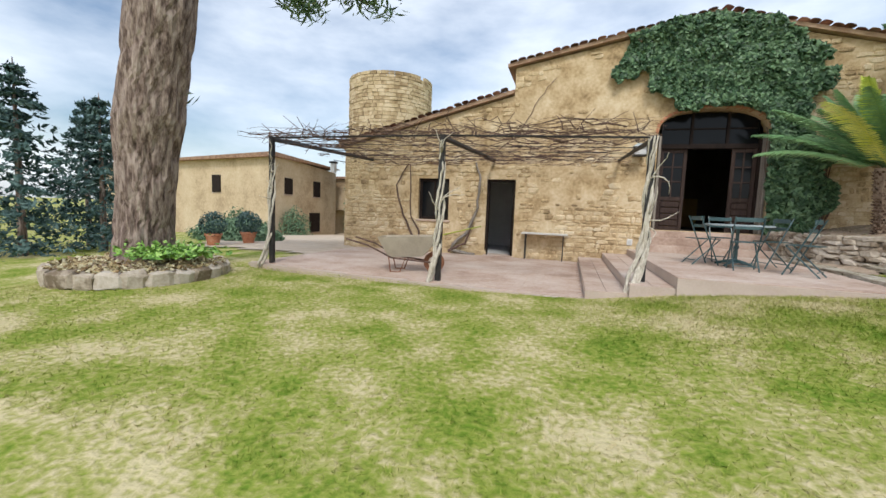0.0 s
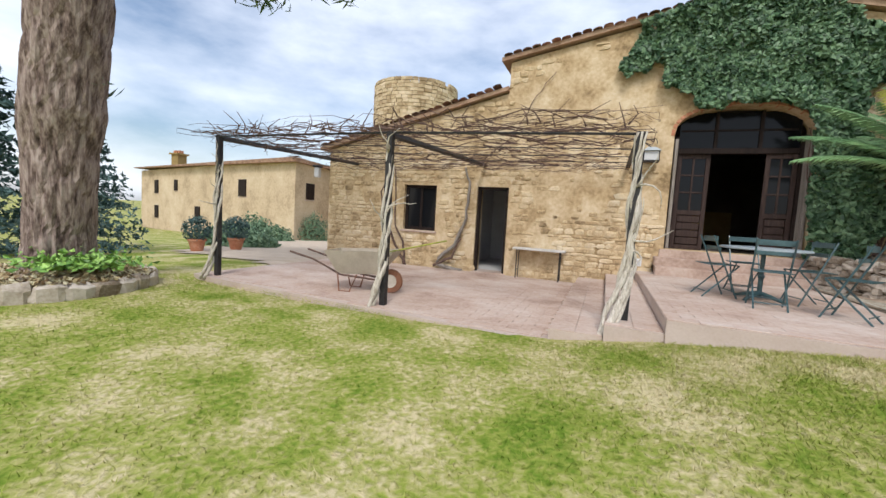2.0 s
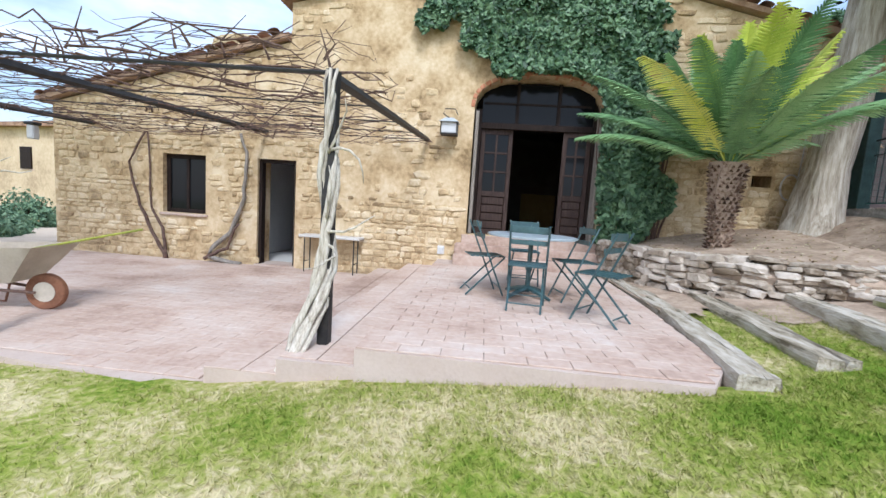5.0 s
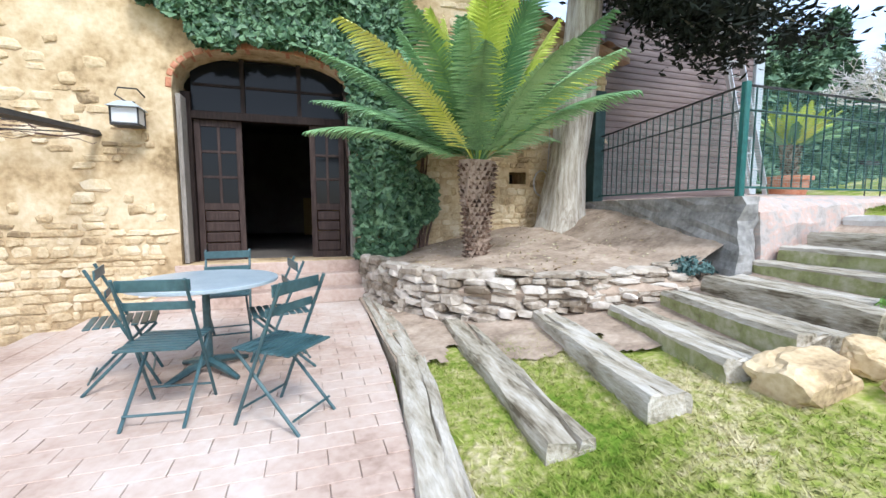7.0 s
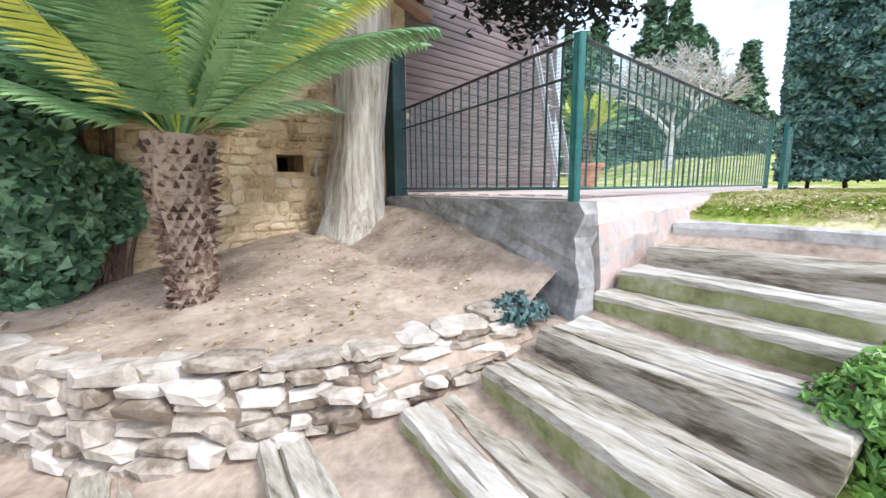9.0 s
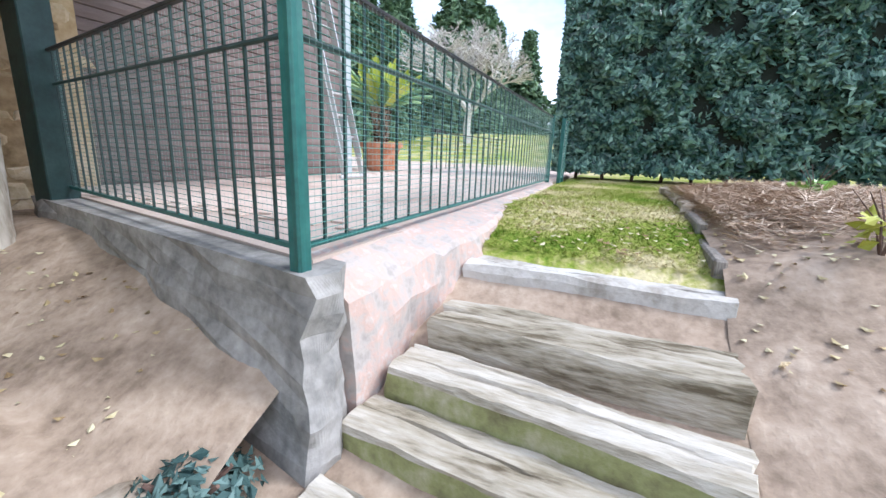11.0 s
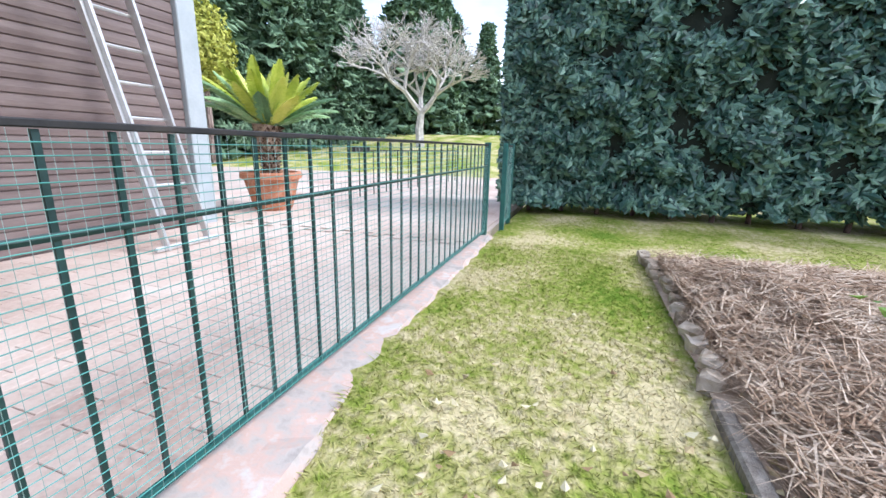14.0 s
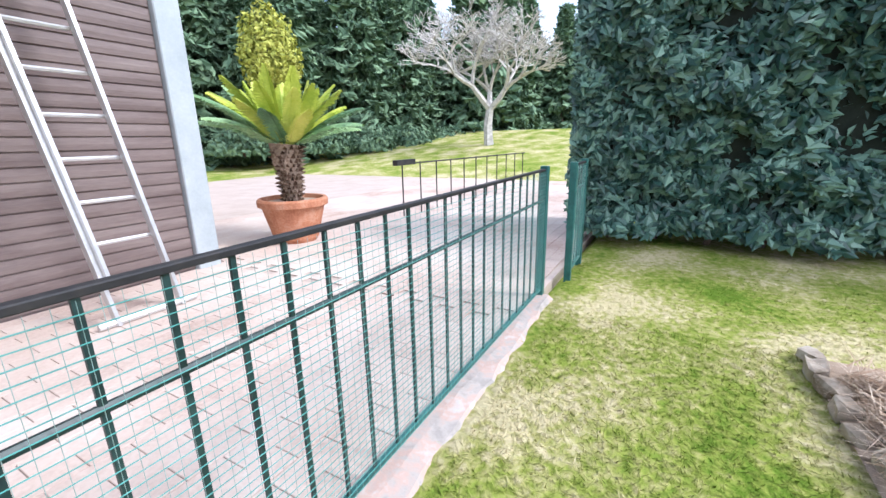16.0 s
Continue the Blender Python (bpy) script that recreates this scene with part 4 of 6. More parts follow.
def sleeper(near, far, ztop, width=0.24, depth=0.19, seed=0, mossy=False, mat=None):
    """A weathered railway sleeper between two ends, with splits along the grain and worn edges."""
    bm = bmesh.new()
    a, b = Vector((*near, 0)), Vector((*far, 0))
    L, n = (b - a).length, 22
    r = random.Random(seed)
    c0, deep = r.uniform(-0.2, 0.2), r.uniform(0.12, 0.34)
    prof = [(-0.5, 0), (-0.505, 0.4), (-0.5, 0.8), (-0.45, 0.97), (-0.3, 1.0), (c0 - 0.05, 0.99), (c0, 1 - deep), (c0 + 0.05, 0.985), (0.3, 1.0), (0.34, 0.93), (0.38, 0.99), (0.45, 0.96), (0.5, 0.78), (0.5, 0)]
    rows = []
    for i in range(n + 1):
        t = i / n
        row = []
        for k, (u, h) in enumerate(prof):
            q = Vector((u * width, (t - 0.5) * L, (h - 1) * depth))
            d = noise.noise((seed * 7.1 + k * 0.9, t * L * 1.7, 0.3)) * 0.02 + noise.noise((seed * 3.3 + k * 2.1, t * L * 8, 1.3)) * 0.009
            if k in (6, 9):
                q.z += (1 - h) * depth * min(1, max(0, 0.5 + 1.8 * noise.noise((seed * 5.7 + k, t * L * 1.5, 2))))
            q.z += d if h > 0.3 else 0
            q.x += d * 0.9
            if i in (0, n):
                q.y += 0.03 * noise.noise((k * 1.3, seed * 2.2, i))
            row.append(bm.verts.new(q))
        rows.append(row)
    for r0, r1 in zip(rows, rows[1:]):
        for k in range(len(prof) - 1):
            f = bm.faces.new((r0[k], r1[k], r1[k + 1], r0[k + 1]))
            f.material_index = 1 if mossy and k < 2 else 0
    bm.faces.new(rows[0])
    bm.faces.new(rows[-1][::-1])
    m = (a + b) / 2
    bm.transform(pose(m.x, m.y, ztop, 0, 0, -math.degrees(math.atan2(b.x - a.x, b.y - a.y))))
    ob = mesh_object("sleeper", bm, mat or M_SLEEPER)
    ob.data.materials.append(M_MOSS)
    return ob


SL = "weathered grey wooden railway sleeper set as a step"
for i, (near, far, z, w, moss) in enumerate([
        ((5.52, 4.95), (5.8, 6.84), 0.475, 0.25, 0), ((5.8, 6.88), (5.83, 9.3), 0.47, 0.25, 0), ((6.22, 5.26), (6.47, 7.66), 0.545, 0.27, 0), ((6.8, 5.23), (7.14, 7.0), 0.71, 0.25, 0),
        ((7.4, 5.3), (7.68, 6.62), 0.81, 0.19, 1), ((7.62, 5.33), (7.95, 6.6), 0.775, 0.2, 0), ((7.86, 5.2), (8.17, 6.48), 0.945, 0.24, 1), ((8.12, 5.2), (8.38, 6.45), 0.91, 0.18, 0),
        ((8.4, 5.1), (8.6, 6.43), 1.065, 0.26, 0), ((8.68, 5.08), (8.85, 6.42), 1.05, 0.2, 0), ((9.06, 5.02), (9.2, 6.42), 1.185, 0.26, 1), ((9.29, 5.0), (9.46, 6.36), 1.325, 0.26, 1),
        ((9.76, 4.95), (9.8, 6.3), 1.455, 0.36, 0), ((10.32, 4.9), (10.32, 6.33), 1.61, 0.28, 0)]):
    top = i == 13
    ob = sleeper(near, far, z, w, 0.21, i, moss, M_STEPSTONE if top else None)
    tagged(ob, "pale worn squared beam forming the top step" if top else SL if i > 3 else "weathered grey wooden railway sleeper lying in the grass", "step" if top else "sleeper", "wooden sleepers")
# packed earth between the upper steps
tagged(sheet("step_earth", lambda x, y: y > 4.9 + 0.25 * (x < 9) and (x > 7.75 or y < 6.7), 7.5, 10.24, 4.6, 6.95, 0.05, 0.03, M_SOIL, lambda x, y: ground_z(x, y)), "packed bare earth between the sleepers", "soil", kind="structure")

tagged(sheet("bare_earth", lambda x, y: y > 6.75 - 0.55 * (x - 5.9) + 0.6 * noise.noise((x * 2, y * 2, 6)) + 0.12 * noise.noise((x * 9, y * 9, 2)) and y < rub_y(x) + 0.15 and 5.66 < x < 7.7, 5.6, 7.8, 5, 9.8, 0.035, 0.018, M_SOIL, lambda x, y: max(ground_z(x, y), float(np.interp(x, [5.6, 6.5, 7.1, 7.8], [0.42, 0.49, 0.63, 0.75]))) + 0.015 * noise.noise((x * 6, y * 6, 1))),
       "bare dry earth between the sleepers", "soil", kind="structure")
# concrete under the fence, and the kerb strip beside the steps
bm = bmesh.new()
cw = [(9.0, 6.52), (9.12, 6.46), (9.25, 6.52), (9.95, 9.75), (9.6, 9.8)]
tp, lw = [bm.verts.new((x, y, 1.80)) for x, y in cw], [bm.verts.new((x - 0.12, y - 0.06, 0.85)) for x, y in cw]
bm.faces.new(tp)
for i in range(5):
    bm.faces.new((tp[i], lw[i], lw[(i + 1) % 5], tp[(i + 1) % 5]))
bmesh.ops.subdivide_edges(bm, edges=list(bm.edges), cuts=11, use_grid_fill=True)
for v in bm.verts:
    if v.co.z < 1.78:
        v.co += Vector((noise.noise(v.co * 3), noise.noise(v.co * 3 + Vector((5, 0, 0))), 0)) * 0.07 + Vector((noise.noise(v.co * 9), noise.noise(v.co * 9 + Vector((5, 0, 0))), 0)) * 0.035
bmesh.ops.recalc_face_normals(bm, faces=list(bm.faces))
tagged(mesh_object("concrete_wall", bm, M_CONC), "rough grey concrete retaining wall under the fence", "wall", kind="structure")
bm = bmesh.new()
rows = []
for x in np.arange(9.2, 14.82, 0.07):
    yo = float(np.interp(x, [9.2, 9.8, 10.4, 11.4, 12, 14.8], [6.46, 6.42, 6.30, 6.38, 6.43, 6.5]))
    zo = float(np.interp(x, [9.2, 9.8, 10.4, 12, 14.8], [1.68, 1.73, 1.775, 1.815, 1.835]))
    row = []
    for y, z, amp in ((6.68, 1.83, 0.0), (0.5 * (6.68 + yo), 0.5 * (1.84 + zo), 0.02), (yo + 0.03, zo, 0.025), (yo, zo - 0.035, 0.03), (yo - 0.01, zo - 0.2, 0.04), (yo - 0.015, zo - 0.4, 0.04), (yo - 0.02, zo - 0.8, 0.0)):
        q = Vector((x, y, z))
        row.append(bm.verts.new(q + Vector((0, noise.noise(q * 5), noise.noise(q * 5 + Vector((3, 0, 0))))) * amp + Vector((0, noise.noise(q * 16), noise.noise(q * 16 + Vector((3, 0, 0))))) * amp * 0.5))
    rows.append(row)
for r0, r1 in zip(rows, rows[1:]):
    for k in range(6):
        bm.faces.new((r0[k], r0[k + 1], r1[k + 1], r1[k]))
bm.faces.new(rows[0])
bm.faces.new(rows[-1][::-1])
bmesh.ops.recalc_face_normals(bm, faces=list(bm.faces))
tagged(mesh_object("kerb", bm, M_PINK), "pinkish concrete kerb along the fence foot", "kerb", kind="structure")


# ---- upper terrace ----
terrace = tagged(mesh_object("upper_terrace", prism([(9.16, 6.62), (26, 6.62), (26, 20), (10.2, 20), (9.8, 9.7)], 1.2, [1.815] * 5), M_MORTAR), "paved upper terrace of pale worn bricks", "terrace", kind="structure")


def fence_run(name, a, b, label, step=0.147):
    """Posts, rails, upright bars and a fine wire mesh between two points."""
    a, b = Vector(a), Vector(b)
    L = (b - a).length
    d = (b - a) / L
    m = Matrix.Translation(a) @ Matrix(((d.x, -d.y, 0, 0), (d.y, d.x, 0, 0), (0, 0, 1, 0), (0, 0, 0, 1)))
    f = new(name)
    f.matrix_world = m
    tagged(f, label, "fence")
    part("top_rail", boxes(((0, -0.015, 1.022), (L, 0.015, 1.04)), bevel=0.003), M_BLACK, f)
    part("mid_rail", rod((0, 0, 0.80), (L, 0, 0.80), 0.011), M_IRON, f)
    part("bottom_rail", boxes(((0, -0.012, 0.045), (L, 0.012, 0.065))), M_GREENP, f)
    bar = boxes(((-0.007, -0.005, 0.05), (0.007, 0.005, 1.02)))
    bme = bpy.data.meshes.new("bar")
    bar.to_mesh(bme), bar.free()
    bme.materials.append(M_IRON)
    for k in range(1, int(L / step) + 1):
        if k * step < L - 0.03:
            share("bar", bme, Matrix.Translation((k * step, 0, 0)), f)
    for x in (0.0, L):
        part("post", boxes(((x - 0.03, -0.03, -0.05), (x + 0.03, 0.03, 1.06)), bevel=0.004), M_GREENP, f)
    v, fc = [], []

    def wire(p, q, w):
        i = len(v)
        ax = Vector((0, 0, 1)) if abs(p[2] - q[2]) < 0.01 else Vector((1, 0, 0))
        for o in (ax * w, Vector((0, -w * 1.6, 0)), -ax * w):
            v.append(tuple(Vector(p) + o)), v.append(tuple(Vector(q) + o))
        fc.extend([(i, i + 1, i + 3, i + 2), (i + 2, i + 3, i + 5, i + 4), (i + 4, i + 5, i + 1, i)])
    for k in range(36):
        z = 0.06 + k * 0.0267
        wire((0, -0.02, z), (L, -0.02, z), 0.0015)
    tagged(data_object("wire_mesh", v, fc, M_WIREG, f), kind="stuff")
    v, fc = [], []
    for k in range(int(L / 0.034)):
        wire((k * 0.034, -0.02, 0.05), (k * 0.034, -0.02, 1.02), 0.0006)
    w = data_object("wire_mesh", v, fc, M_WIRE, f)
    tagged(w, kind="stuff")
    return f


fence_run("garden_fence", (9.07, 6.6, 1.835), (14.79, 6.6, 1.835), "dark green iron fence backed with fine wire mesh")
fence_run("side_fence", (9.07, 6.6, 1.835), (9.72, 9.55, 1.835), "dark green iron fence between corner post and tree")
g = fence_run("gate", (15.36, 6.5, 1.835), (15.95, 6.52, 1.835), "open green iron gate leaf by the hedge")
pr = thing("pool_rail", "thin black iron rail across the far terrace", "railing")
part("top_rail", rod((17.4, 9.75, 2.72), (22.5, 9.3, 2.72), 0.014), M_BLACK, pr)
part("end_plate", boxes(((17.2, 9.7, 2.70), (17.75, 9.8, 2.79)), bevel=0.005), M_BLACK, pr)
for k in range(11):
    part("post", rod((17.4 + 0.5 * k, 9.75 - 0.044 * k, 1.83), (17.4 + 0.5 * k, 9.75 - 0.044 * k, 2.74), 0.012), M_BLACK, pr)
tagged(mesh_object("gate_pier", boxes(((9.55, 9.4, 1.1), (9.75, 9.62, 3.6)), bevel=0.008), M_IRON), "tall dark iron post beside the leaning tree", "post")


def shutter_wall():
    s = tagged(mesh_object("shutter_wall", boxes(((10.2, 10.06, 1.0), (14.1, 10.5, 6.5))), M_SHUT), "wall clad in brown slatted shutters", "wall", kind="structure")
    sb = bmesh.new()
    pr = [(0.0, 0.0), (-0.016, 0.006), (-0.02, 0.05), (-0.016, 0.1), (0.0, 0.106)]
    for x in (10.22, 13.93):
        for y, z in pr:
            sb.verts.new((x, 10.06 + y, z))
    sb.verts.ensure_lookup_table()
    for k in range(4):
        sb.faces.new([sb.verts[i] for i in (k, k + 5, k + 6, k + 1)])
    sb.faces.new([sb.verts[i] for i in range(5)])
    sb.faces.new([sb.verts[i] for i in range(5, 10)][::-1])
    bmesh.ops.recalc_face_normals(sb, faces=list(sb.faces))
    me = bpy.data.meshes.new("slat")
    sb.to_mesh(me), sb.free()
    me.materials.append(M_SHUT)
    for k in range(41):
        share("slat", me, Matrix.Translation((0, 0, 1.84 + 0.112 * k)), s)
    tagged(mesh_object("corner_post", boxes(((13.94, 9.98, 1.7), (14.18, 10.52, 6.5)), bevel=0.01), M_GREYP), "grey painted corner post beside the shutters", "post", kind="structure")
    tagged(mesh_object("shutter_end_wall", boxes(((13.9, 10.52, 1.0), (14.16, 21.5, 5.2))), M_WALL), "rendered end wall behind the corner post", "wall", kind="structure")
    tagged(mesh_object("eave", boxes(((10.0, 9.35, 6.5), (14.8, 12, 6.64)), ((10.2, 9.75, 6.36), (14.5, 9.86, 6.5)), bevel=0.01), M_WOOD), "dark timber eave over the shutters", "roof", kind="structure")


shutter_wall()


def ladder():
    l = thing("ladder", "aluminium extension ladder leaning on the shutter wall", "ladder")
    a, b = Vector((12.84, 9.16, 1.83)), Vector((12.58, 9.94, 5.7))
    side = Vector((1.0, 0.03, 0)).normalized() * 0.46
    across = side.normalized()
    run = (b - a).normalized()
    nrm = run.cross(across)

    def beam(p, q, w, d):
        bm = bmesh.new()
        vs = [bm.verts.new(e + across * sx * w + nrm * sy * d) for e in (p, q) for sx, sy in ((-1, -1), (1, -1), (1, 1), (-1, 1))]
        for f in ((0, 1, 2, 3), (7, 6, 5, 4), (0, 4, 5, 1), (1, 5, 6, 2), (2, 6, 7, 3), (3, 7, 4, 0)):
            bm.faces.new([vs[i] for i in f])
        bmesh.ops.recalc_face_normals(bm, faces=list(bm.faces))
        return bm
    for o in (Vector(), side):
        part("stile", beam(a + o, b + o, 0.013, 0.035), M_ALU, l)
        part("stile", beam(a + o * 0.88 + across * 0.028 - nrm * 0.055 + run * 0.3, b + o * 0.88 + across * 0.028 - nrm * 0.055, 0.012, 0.03), M_ALU, l)
    n = 13
    for k in range(1, n):
        p = a.lerp(b, k / n)
        part("rung", rod(p, p + side, 0.016), M_ALU, l)
    part("foot_bar", rod(a - across * 0.12 + Vector((0, 0, 0.03)), a + side + across * 0.12 + Vector((0, 0, 0.03)), 0.026), M_ALU, l)


ladder()


# ---- sago palms ----
def sago(at, trunk_h, trunk_r, n, length, young, label, seed, scale=1.0):
    p = thing("sago_palm", label, "palm", at)
    r = random.Random(seed)
    b = bmesh.new()
    tube(b, [(0, 0, -0.06), (0.01, 0, trunk_h * 0.35), (-0.02, 0.01, trunk_h * 0.7), (0, 0, trunk_h)], [trunk_r * 0.72, trunk_r * 0.74, trunk_r * 1.0, trunk_r * 1.2], 14, 0.25)
    rows = int(trunk_h / 0.055)
    for k in range(rows):
        z = k * 0.055
        for j in range(16):
            a = 2 * math.pi * (j + 0.5 * (k % 2) + r.uniform(-0.2, 0.2)) / 16
            rad = trunk_r * (0.70 + 0.45 * (z / trunk_h) ** 1.5)
            c = Vector((rad * math.cos(a), rad * math.sin(a), z))
            o = Vector((math.cos(a), math.sin(a), r.uniform(0.1, 0.9))) * r.uniform(0.03, 0.075)
            t = Vector((-math.sin(a), math.cos(a), 0)) * r.uniform(0.014, 0.034)
            q = [b.verts.new(x) for x in (c - t, c + t, c + o + Vector((0, 0, 0.0)), c + Vector((0, 0, 0.05)))]
            b.faces.new((q[0], q[1], q[2]))
            b.faces.new((q[0], q[2], q[3]))
            b.faces.new((q[1], q[3], q[2]))
    part("trunk", b, M_SAGOT, p)
    for k in range(n):
        t = k / n
        az = k * 2.399963 + r.uniform(-0.2, 0.2)
        el = radians(84 - 56 * t ** 0.9 + r.uniform(-6, 6))
        L = length * r.uniform(0.85, 1.1) * (0.82 + 0.3 * t)
        is_y = r.random() < young * 1.7 * (1 - t)
        v, f = [], []
        p0 = Vector((math.cos(az) * 0.06, math.sin(az) * 0.06, trunk_h - 0.03))
        d = Vector((math.cos(az) * math.cos(el), math.sin(az) * math.cos(el), math.sin(el)))
        across = Vector((-math.sin(az), math.cos(az), 0))
        pts, seg = [p0], 26
        bend = (0.5 + 0.45 * t) / seg
        for i in range(seg):
            pts.append(pts[-1] + d * L / seg)
            d = (d + Vector((0, 0, -bend * (0.3 + 1.1 * i / seg)))).normalized()
        for i in range(seg):
            w = 0.011 * (1 - i / seg) + 0.003
            j = len(v)
            v += [tuple(pts[i] - across * w), tuple(pts[i] + across * w), tuple(pts[i + 1] + across * w), tuple(pts[i + 1] - across * w)]
            f.append((j, j + 1, j + 2, j + 3))
            if i < 3:
                continue
            s = i / seg
            ll = 0.19 * min(1, math.sin(math.pi * (0.12 + 0.83 * s)) * 1.25) * length / 1.25
            fw = (pts[i + 1] - pts[i]).normalized()
            up = across.cross(fw)
            for half in (0.0, 0.5):
                c = pts[i].lerp(pts[i + 1], half)
                for sd in (-1, 1):
                    o = (across * sd * 0.8 + fw * 0.7 + up * (0.42 + r.uniform(-0.08, 0.08))).normalized() * ll * r.uniform(0.9, 1.08)
                    wv = fw * 0.02
                    j = len(v)
                    v += [tuple(c - wv), tuple(c + wv), tuple(c + o * 0.6 + wv * 0.8), tuple(c + o + Vector((0, 0, -0.015))), tuple(c + o * 0.6 - wv * 0.8)]
                    f.append((j, j + 1, j + 2, j + 3, j + 4))
        data_object("frond", v, f, M_FROND_Y if is_y else M_FROND, p)
    return p


sago((7.09, 8.53, 1.04), 1.24, 0.2, 54, 2.05, 0.5, "large sago palm with arching green fronds on the bank", 3)
pot = thing("terracotta_pot", "large terracotta pot with a thick rim", "pot", (15.35, 10.1, 1.83))
part("body", lathe([(0.26, 0.0), (0.29, 0.05), (0.40, 0.48), (0.40, 0.49), (0.36, 0.49), (0.34, 0.44), (0.0, 0.43)], 32), M_POT, pot, smooth=False)
part("rim", lathe([(0.39, 0.47), (0.445, 0.48), (0.45, 0.55), (0.43, 0.575), (0.39, 0.575), (0.37, 0.5)], 32), M_POT, pot)
part("soil", lathe([(0.0, 0.50), (0.385, 0.50), (0.385, 0.52), (0.0, 0.54)], 20), M_SOIL, pot)
sago((15.35, 10.1, 2.36), 0.72, 0.17, 40, 1.05, 0.6, "potted sago palm with bright green upright fronds", 8)


# ---- trees ----
def cypress():
    t = thing("cypress", "old leaning cypress with pale stripped bark", "tree", (8.95, 9.42, 1.2))
    b = bmesh.new()
    tube(b, [(-0.05, 0, -0.1), (-0.02, 0, 0.12), (0.02, 0, 0.5), (0.1, 0, 1.2), (0.2, -0.02, 2.2), (0.32, -0.05, 4), (0.4, -0.1, 6.5)], [0.56, 0.42, 0.33, 0.28, 0.27, 0.25, 0.12], 16, 0.35)
    part("trunk", b, M_CYP, t, smooth=True)
    b = bmesh.new()
    for k in range(5):
        a = 2 * math.pi * k / 5 + 0.5
        tube(b, [(math.cos(a) * 0.15, math.sin(a) * 0.12, 0.4), (math.cos(a) * 0.4, math.sin(a) * 0.3, 0.08), (math.cos(a) * 0.6, math.sin(a) * 0.42, -0.12)], [0.1, 0.09, 0.04], 7, 0.3)
    part("roots", b, M_CYP, t, smooth=True)
    limbs, c = bmesh.new(), []
    r = random.Random(6)
    for qx, qy, qz in ((1.3, -1.2, 2.95), (1.9, -1.5, 2.8), (2.4, -0.9, 2.95), (1.6, -2.0, 3.1), (0.9, -1.7, 3.1), (2.7, -1.7, 3.0), (2.0, -0.8, 2.8), (3.1, -1.3, 3.1), (-1.6, -1.2, 4.4), (-2.1, -1.6, 4.7), (-1.0, -1.9, 4.5), (0.2, -1.8, 3.9), (-1.2, -1.0, 6.2), (-0.5, -1.3, 6.6), (0.4, -1.5, 6.3)):
        p, q = Vector((0.32, -0.05, 4.2)), Vector((qx, qy, qz))
        tube(limbs, [p, p.lerp(q, 0.5) + Vector((0, 0, 0.25)), q], [0.05, 0.03, 0.01], 5)
        for j in range(520):
            s = r.uniform(0.45, 1.1)
            c.append(p.lerp(q, s) + Vector((r.gauss(0, 0.2), r.gauss(0, 0.2), r.gauss(-0.02, 0.12))))
    for k in range(46):
        z0 = r.uniform(3.9, 6.3)
        a = r.uniform(-2.6, 0.6)
        L = r.uniform(1.0, 2.9)
        p = Vector((0.3, -0.05, z0))
        q = p + Vector((math.cos(a) * L, math.sin(a) * L, r.uniform(-0.1, 0.5)))
        tube(limbs, [p, p.lerp(q, 0.5) + Vector((0, 0, 0.1)), q], [0.035, 0.022, 0.008], 5)
        for j in range(190):
            s = r.uniform(0.3, 1.05)
            w = 0.34 * (1.25 - s)
            c.append(p.lerp(q, s) + Vector((r.gauss(0, w), r.gauss(0, w), r.gauss(-0.05, w * 0.6))))
    part("limbs", limbs, M_CYP, t)
    # Crown leaves take the near-black colour, so their shade is painted in.
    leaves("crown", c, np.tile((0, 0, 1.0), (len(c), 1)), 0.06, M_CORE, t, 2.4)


cypress()


